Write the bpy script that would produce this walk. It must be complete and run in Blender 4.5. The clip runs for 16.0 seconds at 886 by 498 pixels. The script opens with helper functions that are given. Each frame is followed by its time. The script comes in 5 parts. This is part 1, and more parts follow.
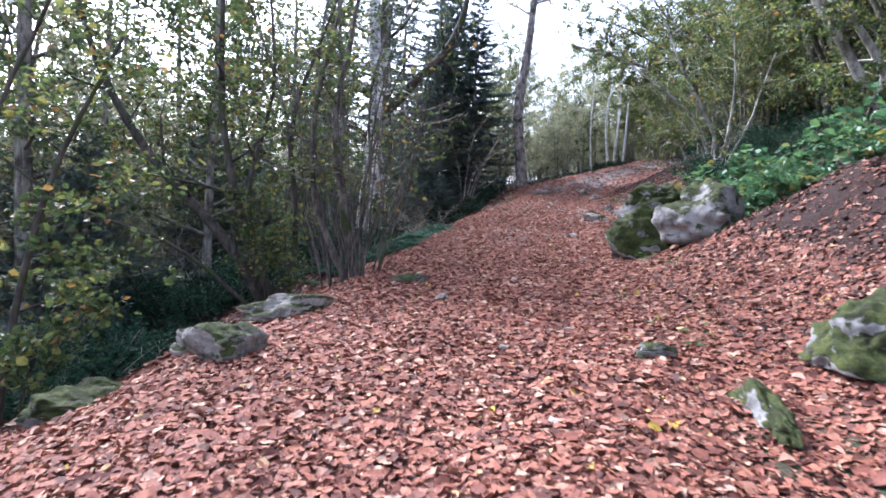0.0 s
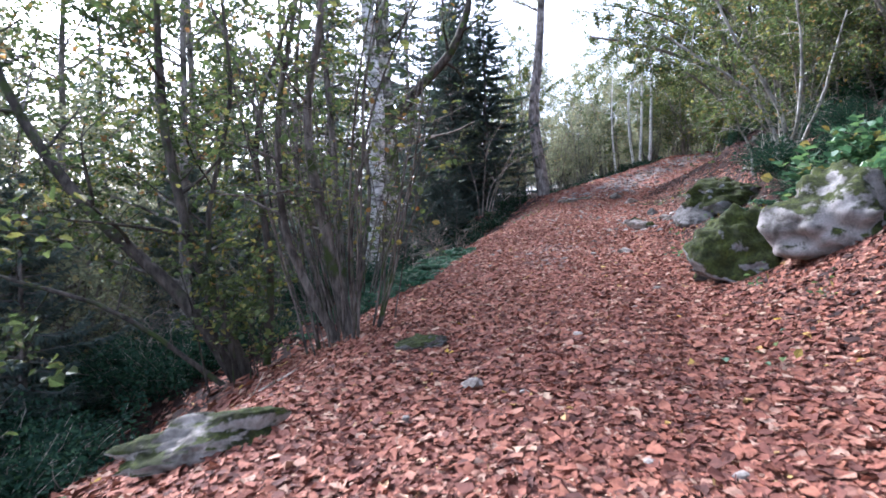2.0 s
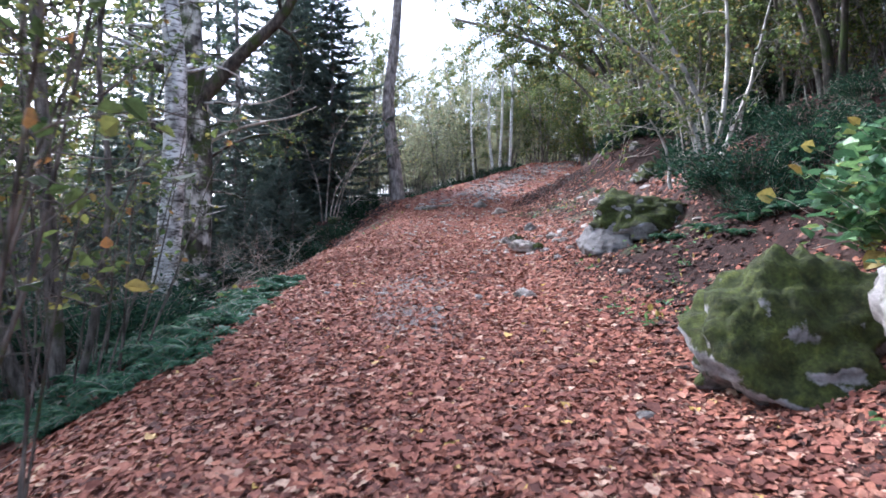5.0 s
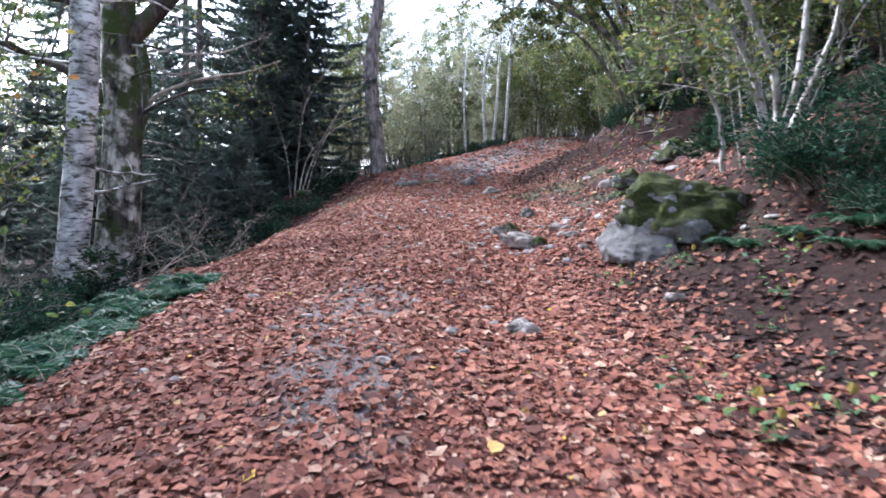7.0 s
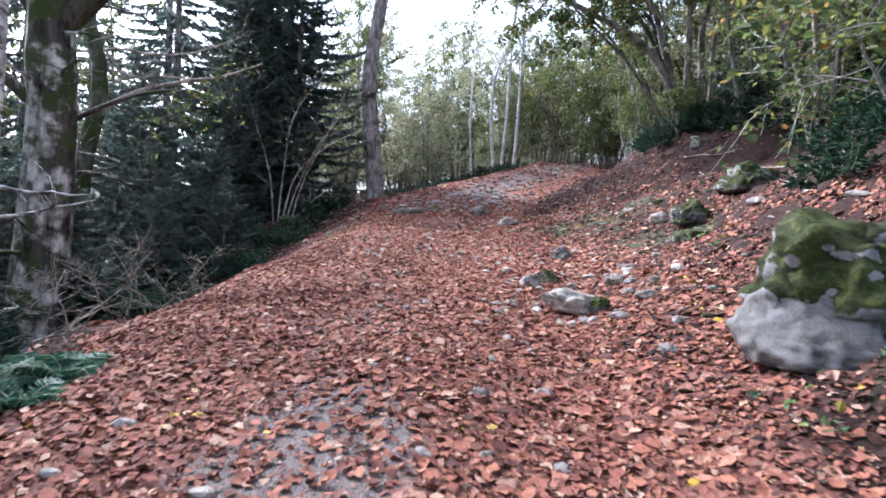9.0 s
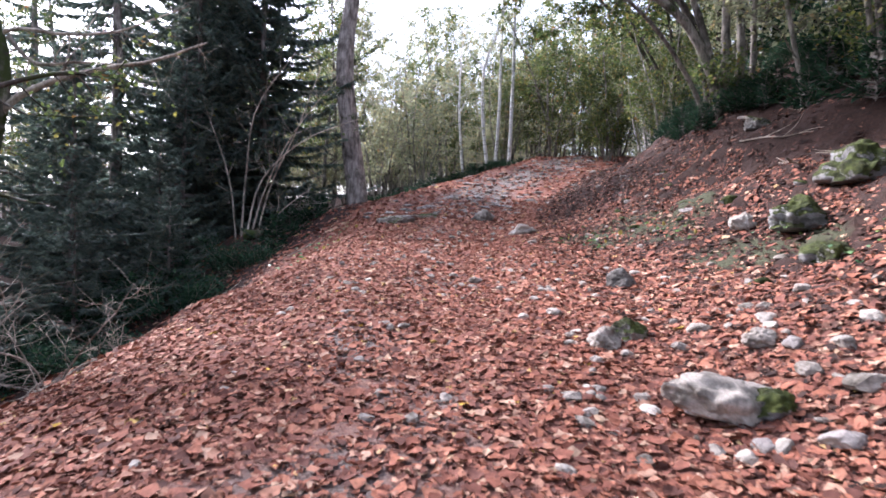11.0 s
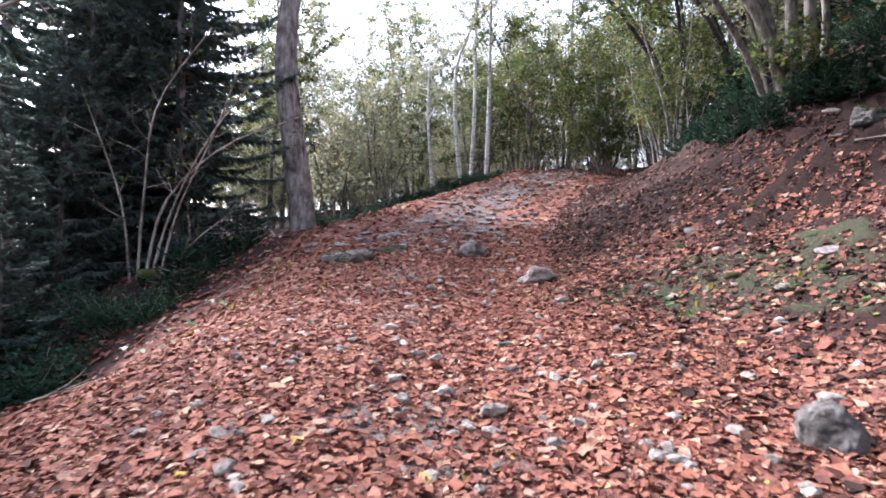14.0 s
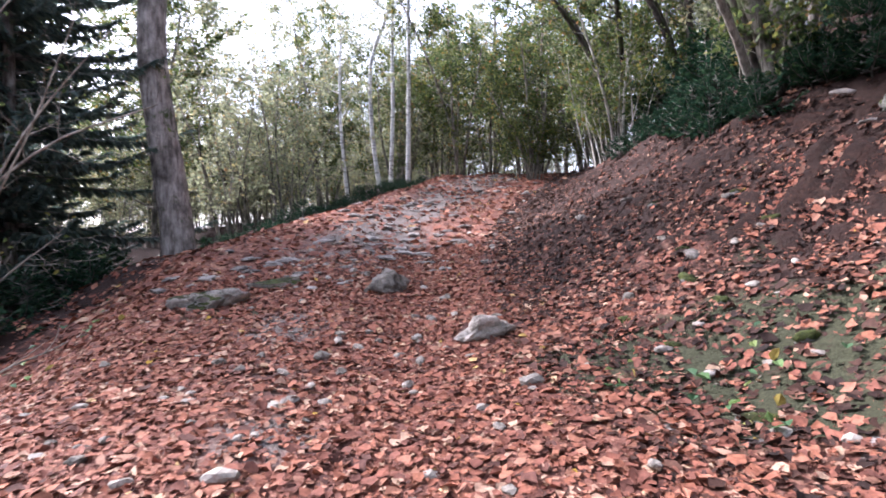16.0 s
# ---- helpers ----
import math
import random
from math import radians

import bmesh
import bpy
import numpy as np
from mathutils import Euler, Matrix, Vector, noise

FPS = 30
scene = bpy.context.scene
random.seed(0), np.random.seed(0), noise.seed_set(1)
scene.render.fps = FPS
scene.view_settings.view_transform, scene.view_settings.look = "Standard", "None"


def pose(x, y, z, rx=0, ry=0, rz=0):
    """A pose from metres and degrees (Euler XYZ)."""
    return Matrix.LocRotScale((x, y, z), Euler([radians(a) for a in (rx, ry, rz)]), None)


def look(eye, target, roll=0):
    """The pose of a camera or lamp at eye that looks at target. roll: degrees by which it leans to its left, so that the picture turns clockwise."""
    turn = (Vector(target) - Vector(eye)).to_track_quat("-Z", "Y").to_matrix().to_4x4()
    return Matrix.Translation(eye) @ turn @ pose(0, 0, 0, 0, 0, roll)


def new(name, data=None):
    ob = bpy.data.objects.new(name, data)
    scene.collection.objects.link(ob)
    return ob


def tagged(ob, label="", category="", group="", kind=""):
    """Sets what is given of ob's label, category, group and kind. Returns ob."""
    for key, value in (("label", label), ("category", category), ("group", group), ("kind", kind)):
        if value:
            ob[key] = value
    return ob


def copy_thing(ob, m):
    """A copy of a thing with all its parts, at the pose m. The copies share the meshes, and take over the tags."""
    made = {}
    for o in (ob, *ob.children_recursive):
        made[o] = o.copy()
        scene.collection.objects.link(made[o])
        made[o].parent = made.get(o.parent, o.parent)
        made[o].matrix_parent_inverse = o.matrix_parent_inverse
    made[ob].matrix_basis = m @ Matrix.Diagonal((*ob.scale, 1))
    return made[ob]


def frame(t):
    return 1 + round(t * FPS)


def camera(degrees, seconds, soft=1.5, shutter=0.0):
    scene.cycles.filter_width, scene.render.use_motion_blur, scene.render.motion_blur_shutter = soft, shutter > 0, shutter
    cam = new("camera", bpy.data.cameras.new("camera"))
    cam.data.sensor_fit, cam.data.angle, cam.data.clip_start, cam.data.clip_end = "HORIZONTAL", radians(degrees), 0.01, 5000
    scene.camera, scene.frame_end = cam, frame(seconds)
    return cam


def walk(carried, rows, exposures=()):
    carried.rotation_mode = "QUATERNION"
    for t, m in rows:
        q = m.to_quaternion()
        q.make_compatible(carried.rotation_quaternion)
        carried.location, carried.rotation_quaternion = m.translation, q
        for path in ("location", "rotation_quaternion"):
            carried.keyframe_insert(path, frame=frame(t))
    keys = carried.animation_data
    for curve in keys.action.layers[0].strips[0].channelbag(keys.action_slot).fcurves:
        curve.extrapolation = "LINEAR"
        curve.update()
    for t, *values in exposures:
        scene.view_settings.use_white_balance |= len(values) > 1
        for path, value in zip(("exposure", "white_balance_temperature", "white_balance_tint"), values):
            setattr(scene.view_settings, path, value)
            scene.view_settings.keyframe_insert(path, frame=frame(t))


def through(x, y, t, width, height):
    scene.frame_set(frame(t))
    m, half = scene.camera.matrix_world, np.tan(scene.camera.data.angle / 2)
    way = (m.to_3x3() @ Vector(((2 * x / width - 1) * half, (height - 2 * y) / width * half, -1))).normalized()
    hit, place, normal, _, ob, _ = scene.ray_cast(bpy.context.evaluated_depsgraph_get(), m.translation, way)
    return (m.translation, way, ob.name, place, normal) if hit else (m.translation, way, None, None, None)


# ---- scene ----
cam = camera(71.4, 16.0, soft=1.7, shutter=0.3)
METRES, EYE, TILT, LEAN, TURN = 22.0, 1.38, -3.5, -4.0, 0.0
ROWS = [
    (0.0, 0.0, 0.0, 0.0, 0.0, 0.0, -0.0),
    (0.5, -0.0013, 0.0304, 0.0023, 1.03, 0.08, 1.1),
    (1.0, -0.0005, 0.0598, 0.0063, 3.78, -0.18, 2.22),
    (1.5, -0.0014, 0.0897, 0.0086, 1.55, 0.64, 1.34),
    (2.0, -0.0004, 0.1197, 0.0127, 1.93, 1.61, 4.45),
    (2.5, 0.0035, 0.1498, 0.0161, -1.06, 1.84, 2.15),
    (3.0, 0.0044, 0.1818, 0.0208, -3.46, 0.39, 2.32),
    (3.5, 0.008, 0.214, 0.0257, -5.43, 1.17, 1.76),
    (4.0, 0.0094, 0.2468, 0.0303, -8.32, 1.47, 1.71),
    (6.5, 0.0501, 0.4011, 0.0466, -14.56, -1.48, 4.74),
    (7.0, 0.0586, 0.4301, 0.0504, -12.8, -1.72, 1.83),
    (7.5, 0.0621, 0.4607, 0.0554, -11.17, -0.39, 1.04),
    (8.0, 0.0713, 0.4895, 0.0582, -9.29, -0.86, 2.01),
    (8.5, 0.0756, 0.5212, 0.0608, -12.35, 0.45, 0.03),
    (11.0, 0.0971, 0.685, 0.0806, -14.29, 0.53, 2.9),
    (11.5, 0.1016, 0.7126, 0.0866, -10.71, 0.94, -0.52),
    (12.0, 0.1033, 0.7458, 0.092, -15.25, 2.9, 0.57),
    (12.5, 0.1094, 0.7729, 0.0944, -12.33, 4.16, 4.13),
    (13.0, 0.1195, 0.8009, 0.0994, -16.59, 4.72, 2.57),
    (13.5, 0.1261, 0.8298, 0.1023, -18.16, 6.15, 6.91),
    (14.0, 0.1376, 0.8582, 0.105, -17.54, 1.79, 3.66),
    (14.5, 0.1466, 0.8857, 0.1092, -21.82, 2.0, 4.75),
    (15.0, 0.1608, 0.9134, 0.1137, -19.6, 3.53, 3.64),
    (15.5, 0.1728, 0.9394, 0.1167, -22.25, 3.88, 2.83),
    (16.0, 0.1832, 0.9653, 0.1205, -24.46, 1.93, 5.48),
]
walk(cam, [(t, pose(0, 0, EYE, TILT, LEAN, TURN) @ pose(METRES * x, METRES * y, METRES * z, 90 + pitch, roll, yaw)) for t, x, y, z, yaw, pitch, roll in ROWS],
     exposures=[(0.0, 1.95, 5300, 18), (4.0, 2.1, 5300, 18), (8.5, 2.1, 5300, 16), (11.0, 2.1, 5700, 22), (16.0, 2.2, 5700, 22)])

# ---- world and sun ----
SUN_ELEV, SUN_AZ = 38.0, -40.0   # degrees above the horizon; from ahead (+y), to the right positive
world = bpy.data.worlds.new("sky")
scene.world = world
world.use_nodes = True
wn = world.node_tree.nodes
wn.clear()
sky = wn.new("ShaderNodeTexSky")
sky.sky_type, sky.sun_disc = "NISHITA", False
sky.sun_elevation, sky.sun_rotation = radians(SUN_ELEV), radians(SUN_AZ)
sky.air_density, sky.dust_density, sky.ozone_density = 1.0, 4.0, 1.0
bg = wn.new("ShaderNodeBackground")
bg.inputs["Strength"].default_value = 0.15
wo = wn.new("ShaderNodeOutputWorld")
veil = wn.new("ShaderNodeHueSaturation")   # thin white cloud over the sky
veil.inputs["Saturation"].default_value = 0.45
world.node_tree.links.new(sky.outputs[0], veil.inputs["Color"])
world.node_tree.links.new(veil.outputs[0], bg.inputs[0])
world.node_tree.links.new(bg.outputs[0], wo.inputs[0])
sun = new("sun", bpy.data.lights.new("sun", "SUN"))
sun.data.energy, sun.data.angle, sun.data.color = 2.6, radians(9.0), (1.0, 0.94, 0.86)
a, e = radians(SUN_AZ), radians(SUN_ELEV)
sun.matrix_world = look((math.sin(a) * math.cos(e) * 60, math.cos(a) * math.cos(e) * 60, math.sin(e) * 60), (0, 0, 0))

# ---- the lie of the land ----
# stations along the track: y, centre x, centre z, left half width, right half width, left fall, right rise
TRACK = [
    (-12, 0.0, -0.75, 1.9, 2.3, 0.55, 0.30),
    (0, 0.2, 0.03, 2.2, 2.1, 0.55, 0.36),
    (5, 0.4, 0.33, 2.3, 1.9, 0.60, 0.42),
    (8.7, 0.8, 0.50, 2.0, 2.1, 0.60, 0.42),
    (11, 1.1, 0.64, 1.9, 2.3, 0.55, 0.40),
    (14.5, 1.8, 0.90, 2.0, 2.2, 0.44, 0.42),
    (18.5, 2.7, 1.28, 1.9, 2.3, 0.44, 0.40),
    (22, 3.5, 1.62, 1.9, 2.5, 0.48, 0.38),
    (25, 4.4, 2.00, 1.9, 2.3, 0.58, 0.48),
    (28.3, 5.7, 2.52, 1.9, 1.9, 0.55, 0.50),
    (32, 8.0, 3.40, 3.0, 2.4, 0.36, 0.47),
    (36, 11.2, 4.55, 2.4, 2.8, 0.46, 0.44),
    (41, 15.5, 5.9, 2.4, 3.0, 0.36, 0.34),
    (50, 24.0, 6.8, 5.0, 5.0, 0.25, 0.28),
    (90, 60.0, 8.0, 10.0, 10.0, 0.12, 0.20),
]
STATIONS = np.array(TRACK, float)


def station(y):
    """Smooth values of the track at y: centre x, centre z, half widths, slopes."""
    ys = STATIONS[:, 0]
    acc = 0
    for off, w in ((-1.2, 0.25), (0.0, 0.5), (1.2, 0.25)):
        acc = acc + w * np.stack([np.interp(np.asarray(y, float) + off, ys, STATIONS[:, k]) for k in range(1, 7)])
    return acc


def soft(v, k=0.5):
    """A rounded max(v, 0)."""
    return 0.5 * (v + np.sqrt(v * v + k * k)) 


def land(x, y):
    """Height of the ground."""
    x, y = np.asarray(x, float), np.asarray(y, float)
    cx, cz, wl, wr, sl, sr = station(y)
    d = x - cx
    left, right = soft(-d - wl, 0.7), soft(d - wr, 0.9)
    z = cz + 0.035 * np.clip(d, -3, 3)
    z = z - sl * 26 * (1 - np.exp(-left / 26)) + sr * 60 * (1 - np.exp(-right / 60)) + 0.38 * soft(right - 2.0, 0.8) * np.exp(-right / 12)
    z = z + 0.035 * np.sin(1.7 * x + 0.6 * y) * np.sin(0.9 * y - 0.8 * x + 1.0) + 0.02 * np.sin(3.1 * x - 1.3 * y + 2.0)
    rough = np.clip((left + right - 0.5) / 3, 0, 1)
    z = z + rough * (0.16 * np.sin(0.8 * x + 1.3 * y) * np.sin(1.1 * x - 0.5 * y + 0.7) + 0.09 * np.sin(2.3 * x + 1.9 * y + 1.0))
    z = z + 0.4 * np.exp(-(((x - 7.3) / 1.6) ** 2 + ((y - 16.5) / 2.0) ** 2))
    z = z + 0.45 * np.exp(-(((x - 4.9) / 1.3) ** 2 + ((y - 7.4) / 1.9) ** 2))   # the earthy knoll under the brambles
    return z

# ---- materials ----
def node_mat(name):
    m = bpy.data.materials.new(name)
    m.use_nodes = True
    nt = m.node_tree
    return m, nt, nt.nodes["Principled BSDF"], nt.nodes, nt.links


def ramp(nodes, stops, mode="LINEAR"):
    r = nodes.new("ShaderNodeValToRGB")
    r.color_ramp.interpolation = mode
    els = r.color_ramp.elements
    while len(els) < len(stops):
        els.new(0.5)
    for el, (p, c) in zip(els, stops):
        el.position, el.color = p, (*c, 1)
    return r


def noise_tex(nodes, links, vec, scale, detail=6.0, rough=0.6, dist=0.0):
    n = nodes.new("ShaderNodeTexNoise")
    n.inputs["Scale"].default_value, n.inputs["Detail"].default_value = scale, detail
    n.inputs["Roughness"].default_value, n.inputs["Distortion"].default_value = rough, dist
    if vec is not None:
        links.new(vec, n.inputs["Vector"])
    return n


def mix(nodes, links, fac, a, b, mode="MIX"):
    m = nodes.new("ShaderNodeMix")
    m.data_type, m.blend_type = "RGBA", mode
    for sock, v in ((m.inputs[0], fac), (m.inputs[6], a), (m.inputs[7], b)):
        if isinstance(v, (int, float)):
            sock.default_value = v
        elif isinstance(v, tuple):
            sock.default_value = (*v, 1)
        else:
            links.new(v, sock)
    return m.outputs[2]


def bump(nodes, links, height, strength, distance, bsdf):
    b = nodes.new("ShaderNodeBump")
    b.inputs["Strength"].default_value, b.inputs["Distance"].default_value = strength, distance
    links.new(height, b.inputs["Height"])
    links.new(b.outputs[0], bsdf.inputs["Normal"])


def leaf_mat(name, stops, rough=0.55, through=0.25, spec=0.3):
    """Leaves: one hue for each leaf, light shining through."""
    m, nt, bsdf, nodes, links = node_mat(name)
    geo = nodes.new("ShaderNodeNewGeometry")
    r = ramp(nodes, stops)
    links.new(geo.outputs["Random Per Island"], r.inputs[0])
    n = noise_tex(nodes, links, geo.outputs["Position"], 35.0, 3.0)
    dark = ramp(nodes, ((0.3, (0.62, 0.62, 0.62)), (0.7, (1.15, 1.15, 1.15))))
    links.new(n.outputs[0], dark.inputs[0])
    c = mix(nodes, links, 1.0, r.outputs[0], dark.outputs[0], "MULTIPLY")
    links.new(c, bsdf.inputs["Base Color"])
    bsdf.inputs["Roughness"].default_value = rough
    bsdf.inputs["Specular IOR Level"].default_value = spec
    if through:
        tr = nodes.new("ShaderNodeBsdfTranslucent")
        links.new(c, tr.inputs[0])
        ms = nodes.new("ShaderNodeMixShader")
        ms.inputs[0].default_value = through
        links.new(bsdf.outputs[0], ms.inputs[1])
        links.new(tr.outputs[0], ms.inputs[2])
        links.new(ms.outputs[0], nodes["Material Output"].inputs[0])
    return m


def bark_mat(name, dark, light, scale=14.0, moss=0.0, bands=False, strength=0.6, patchy=0.0):
    """Bark: streaks along the stem, blotches, and moss on one side where asked."""
    m, nt, bsdf, nodes, links = node_mat(name)
    geo = nodes.new("ShaderNodeNewGeometry")
    mp = nodes.new("ShaderNodeMapping")
    mp.inputs["Scale"].default_value = (1, 1, 4.0 if bands else 0.22)
    links.new(geo.outputs["Position"], mp.inputs[0])
    fine = noise_tex(nodes, links, mp.outputs[0], scale, 8.0, 0.65)
    blot = noise_tex(nodes, links, geo.outputs["Position"], 2.6, 5.0, 0.6)
    r = ramp(nodes, ((0.36, dark), (0.62, light)) if not bands else ((0.40, dark), (0.49, light)))
    links.new(fine.outputs[0], r.inputs[0])
    b = ramp(nodes, ((0.34 + patchy, (0.28 - patchy, 0.27 - patchy, 0.255 - patchy)), (0.58, (1.1, 1.1, 1.08))))
    links.new(blot.outputs[0], b.inputs[0])
    c = mix(nodes, links, 1.0, r.outputs[0], b.outputs[0], "MULTIPLY")
    if moss:
        k = noise_tex(nodes, links, geo.outputs["Position"], 1.7, 6.0, 0.7)
        kr = ramp(nodes, ((0.60 - 0.2 * moss, (0, 0, 0)), (0.68 - 0.15 * moss, (1, 1, 1))))
        links.new(k.outputs[0], kr.inputs[0])
        c = mix(nodes, links, kr.outputs[0], c, (0.045, 0.062, 0.018))
    links.new(c, bsdf.inputs["Base Color"])
    bsdf.inputs["Roughness"].default_value = 0.9
    bsdf.inputs["Specular IOR Level"].default_value = 0.2
    bump(nodes, links, fine.outputs[0], strength, 0.03, bsdf)
    return m


def rock_mat(name, moss, light=(0.42, 0.42, 0.42)):
    """Pale granite with dark stains and moss on its upper faces."""
    m, nt, bsdf, nodes, links = node_mat(name)
    geo = nodes.new("ShaderNodeNewGeometry")
    info = nodes.new("ShaderNodeObjectInfo")
    pos = nodes.new("ShaderNodeVectorMath")
    links.new(geo.outputs["Position"], pos.inputs[0])
    pos.inputs[1].default_value = (3.1, 1.7, 0.4)
    grain = noise_tex(nodes, links, pos.outputs[0], 60.0, 6.0, 0.75)
    stain = noise_tex(nodes, links, pos.outputs[0], 4.5, 8.0, 0.65, 0.4)
    g = ramp(nodes, ((0.3, tuple(0.55 * v for v in light)), (0.7, light)))
    links.new(grain.outputs[0], g.inputs[0])
    s = ramp(nodes, ((0.36, (0.28, 0.27, 0.25)), (0.56, (1, 1, 1))))
    links.new(stain.outputs[0], s.inputs[0])
    c = mix(nodes, links, 1.0, g.outputs[0], s.outputs[0], "MULTIPLY")
    tone = ramp(nodes, ((0.0, (0.7, 0.68, 0.66)), (1.0, (1.12, 1.1, 1.06))))
    links.new(info.outputs["Random"], tone.inputs[0])
    c = mix(nodes, links, 1.0, c, tone.outputs[0], "MULTIPLY")
    height = grain.outputs[0]
    if moss:
        sep = nodes.new("ShaderNodeSeparateXYZ")
        links.new(geo.outputs["Normal"], sep.inputs[0])
        mn = noise_tex(nodes, links, pos.outputs[0], 2.2, 7.0, 0.65)
        add = nodes.new("ShaderNodeMath")
        add.operation = "MULTIPLY_ADD"
        links.new(sep.outputs[2], add.inputs[0])
        add.inputs[1].default_value = 0.22
        links.new(mn.outputs[0], add.inputs[2])
        mr = ramp(nodes, ((0.74 - 0.24 * moss, (0, 0, 0)), (0.79 - 0.24 * moss, (1, 1, 1))))
        links.new(add.outputs[0], mr.inputs[0])
        mc = noise_tex(nodes, links, pos.outputs[0], 26.0, 6.0, 0.7)
        mcr = ramp(nodes, ((0.3, (0.012, 0.016, 0.004)), (0.52, (0.036, 0.046, 0.010)), (0.75, (0.085, 0.090, 0.022))))
        links.new(mc.outputs[0], mcr.inputs[0])
        clump = noise_tex(nodes, links, pos.outputs[0], 6.0, 4.0, 0.6)
        clr = ramp(nodes, ((0.35, (0.42, 0.36, 0.30)), (0.5, (0.95, 0.95, 0.9)), (0.66, (1.5, 1.45, 1.2))))
        links.new(clump.outputs[0], clr.inputs[0])
        tuft = mix(nodes, links, 1.0, mcr.outputs[0], clr.outputs[0], "MULTIPLY")
        c = mix(nodes, links, mr.outputs[0], c, tuft)
        height = mix(nodes, links, mr.outputs[0], grain.outputs[0], mc.outputs[0])
    links.new(c, bsdf.inputs["Base Color"])
    bsdf.inputs["Roughness"].default_value = 0.88
    bsdf.inputs["Specular IOR Level"].default_value = 0.25
    bump(nodes, links, height, 0.8 if moss else 0.45, 0.03, bsdf)
    return m


def ground_mat():
    """Forest floor: matted russet leaves, bare grit where it is trodden, humus and moss off the track."""
    m, nt, bsdf, nodes, links = node_mat("forest_floor")
    geo = nodes.new("ShaderNodeNewGeometry")
    pos = geo.outputs["Position"]
    warp = noise_tex(nodes, links, pos, 9.0, 4.0, 0.6)
    wadd = nodes.new("ShaderNodeVectorMath")
    wadd.operation = "MULTIPLY_ADD"
    links.new(warp.outputs["Color"], wadd.inputs[0])
    wadd.inputs[1].default_value = (0.12, 0.12, 0.12)
    links.new(pos, wadd.inputs[2])
    cell = nodes.new("ShaderNodeTexVoronoi")
    cell.inputs["Scale"].default_value = 22.0
    links.new(wadd.outputs[0], cell.inputs["Vector"])
    sep = nodes.new("ShaderNodeSeparateColor")
    links.new(cell.outputs["Color"], sep.inputs[0])
    lr = ramp(nodes, ((0.0, (0.14, 0.065, 0.048)), (0.35, (0.22, 0.098, 0.072)), (0.7, (0.28, 0.125, 0.09)), (1.0, (0.34, 0.18, 0.125))))
    links.new(sep.outputs[0], lr.inputs[0])
    edge = ramp(nodes, ((0.25, (1, 1, 1)), (0.7, (0.72, 0.68, 0.66))))
    links.new(cell.outputs["Distance"], edge.inputs[0])
    leafc = mix(nodes, links, 1.0, lr.outputs[0], edge.outputs[0], "MULTIPLY")
    grit = noise_tex(nodes, links, pos, 70.0, 6.0, 0.75)
    gr = ramp(nodes, ((0.32, (0.07, 0.055, 0.047)), (0.5, (0.16, 0.13, 0.115)), (0.68, (0.34, 0.30, 0.275))))
    links.new(grit.outputs[0], gr.inputs[0])
    patch = noise_tex(nodes, links, pos, 0.9, 6.0, 0.62)
    cover = nodes.new("ShaderNodeAttribute")
    cover.attribute_name = "cover"
    csep = nodes.new("ShaderNodeSeparateColor")
    links.new(cover.outputs["Color"], csep.inputs[0])

    def spread_of(sock, tex, lo, hi):
        ad = nodes.new("ShaderNodeMath")
        ad.operation = "ADD"
        links.new(sock, ad.inputs[0])
        links.new(tex.outputs[0], ad.inputs[1])
        rr = ramp(nodes, ((lo, (0, 0, 0)), (hi, (1, 1, 1))))
        links.new(ad.outputs[0], rr.inputs[0])
        return rr.outputs[0]

    half = nodes.new("ShaderNodeTexNoise")
    links.new(pos, half.inputs["Vector"])
    half.inputs["Scale"].default_value, half.inputs["Detail"].default_value, half.inputs["Roughness"].default_value = 2.2, 8.0, 0.7
    # dark humus, deepened so its colour also carries the bank's shade
    humus = ramp(nodes, ((0.3, (0.008, 0.006, 0.005)), (0.5, (0.020, 0.014, 0.011)), (0.75, (0.055, 0.036, 0.028))))
    links.new(grit.outputs[0], humus.inputs[0])
    # leaf cells dimmed to a fifth, part of the same painted shade
    old = mix(nodes, links, 1.0, leafc, (0.20, 0.19, 0.19), "MULTIPLY")
    soil = mix(nodes, links, half.outputs[0], humus.outputs[0], old)
    c = mix(nodes, links, spread_of(csep.outputs[0], half, 0.72, 0.95), leafc, soil)
    c = mix(nodes, links, spread_of(csep.outputs[1], patch, 0.74, 0.92), c, gr.outputs[0])
    mossc = ramp(nodes, ((0.3, (0.022, 0.026, 0.013)), (0.7, (0.085, 0.085, 0.048))))
    links.new(grit.outputs[0], mossc.inputs[0])
    c = mix(nodes, links, spread_of(csep.outputs[2], half, 0.78, 0.95), c, mossc.outputs[0])
    links.new(c, bsdf.inputs["Base Color"])
    bsdf.inputs["Roughness"].default_value = 0.92
    bsdf.inputs["Specular IOR Level"].default_value = 0.2
    hsum = mix(nodes, links, 0.4, edge.outputs[0], grit.outputs[0])
    bump(nodes, links, hsum, 0.9, 0.04, bsdf)
    return m


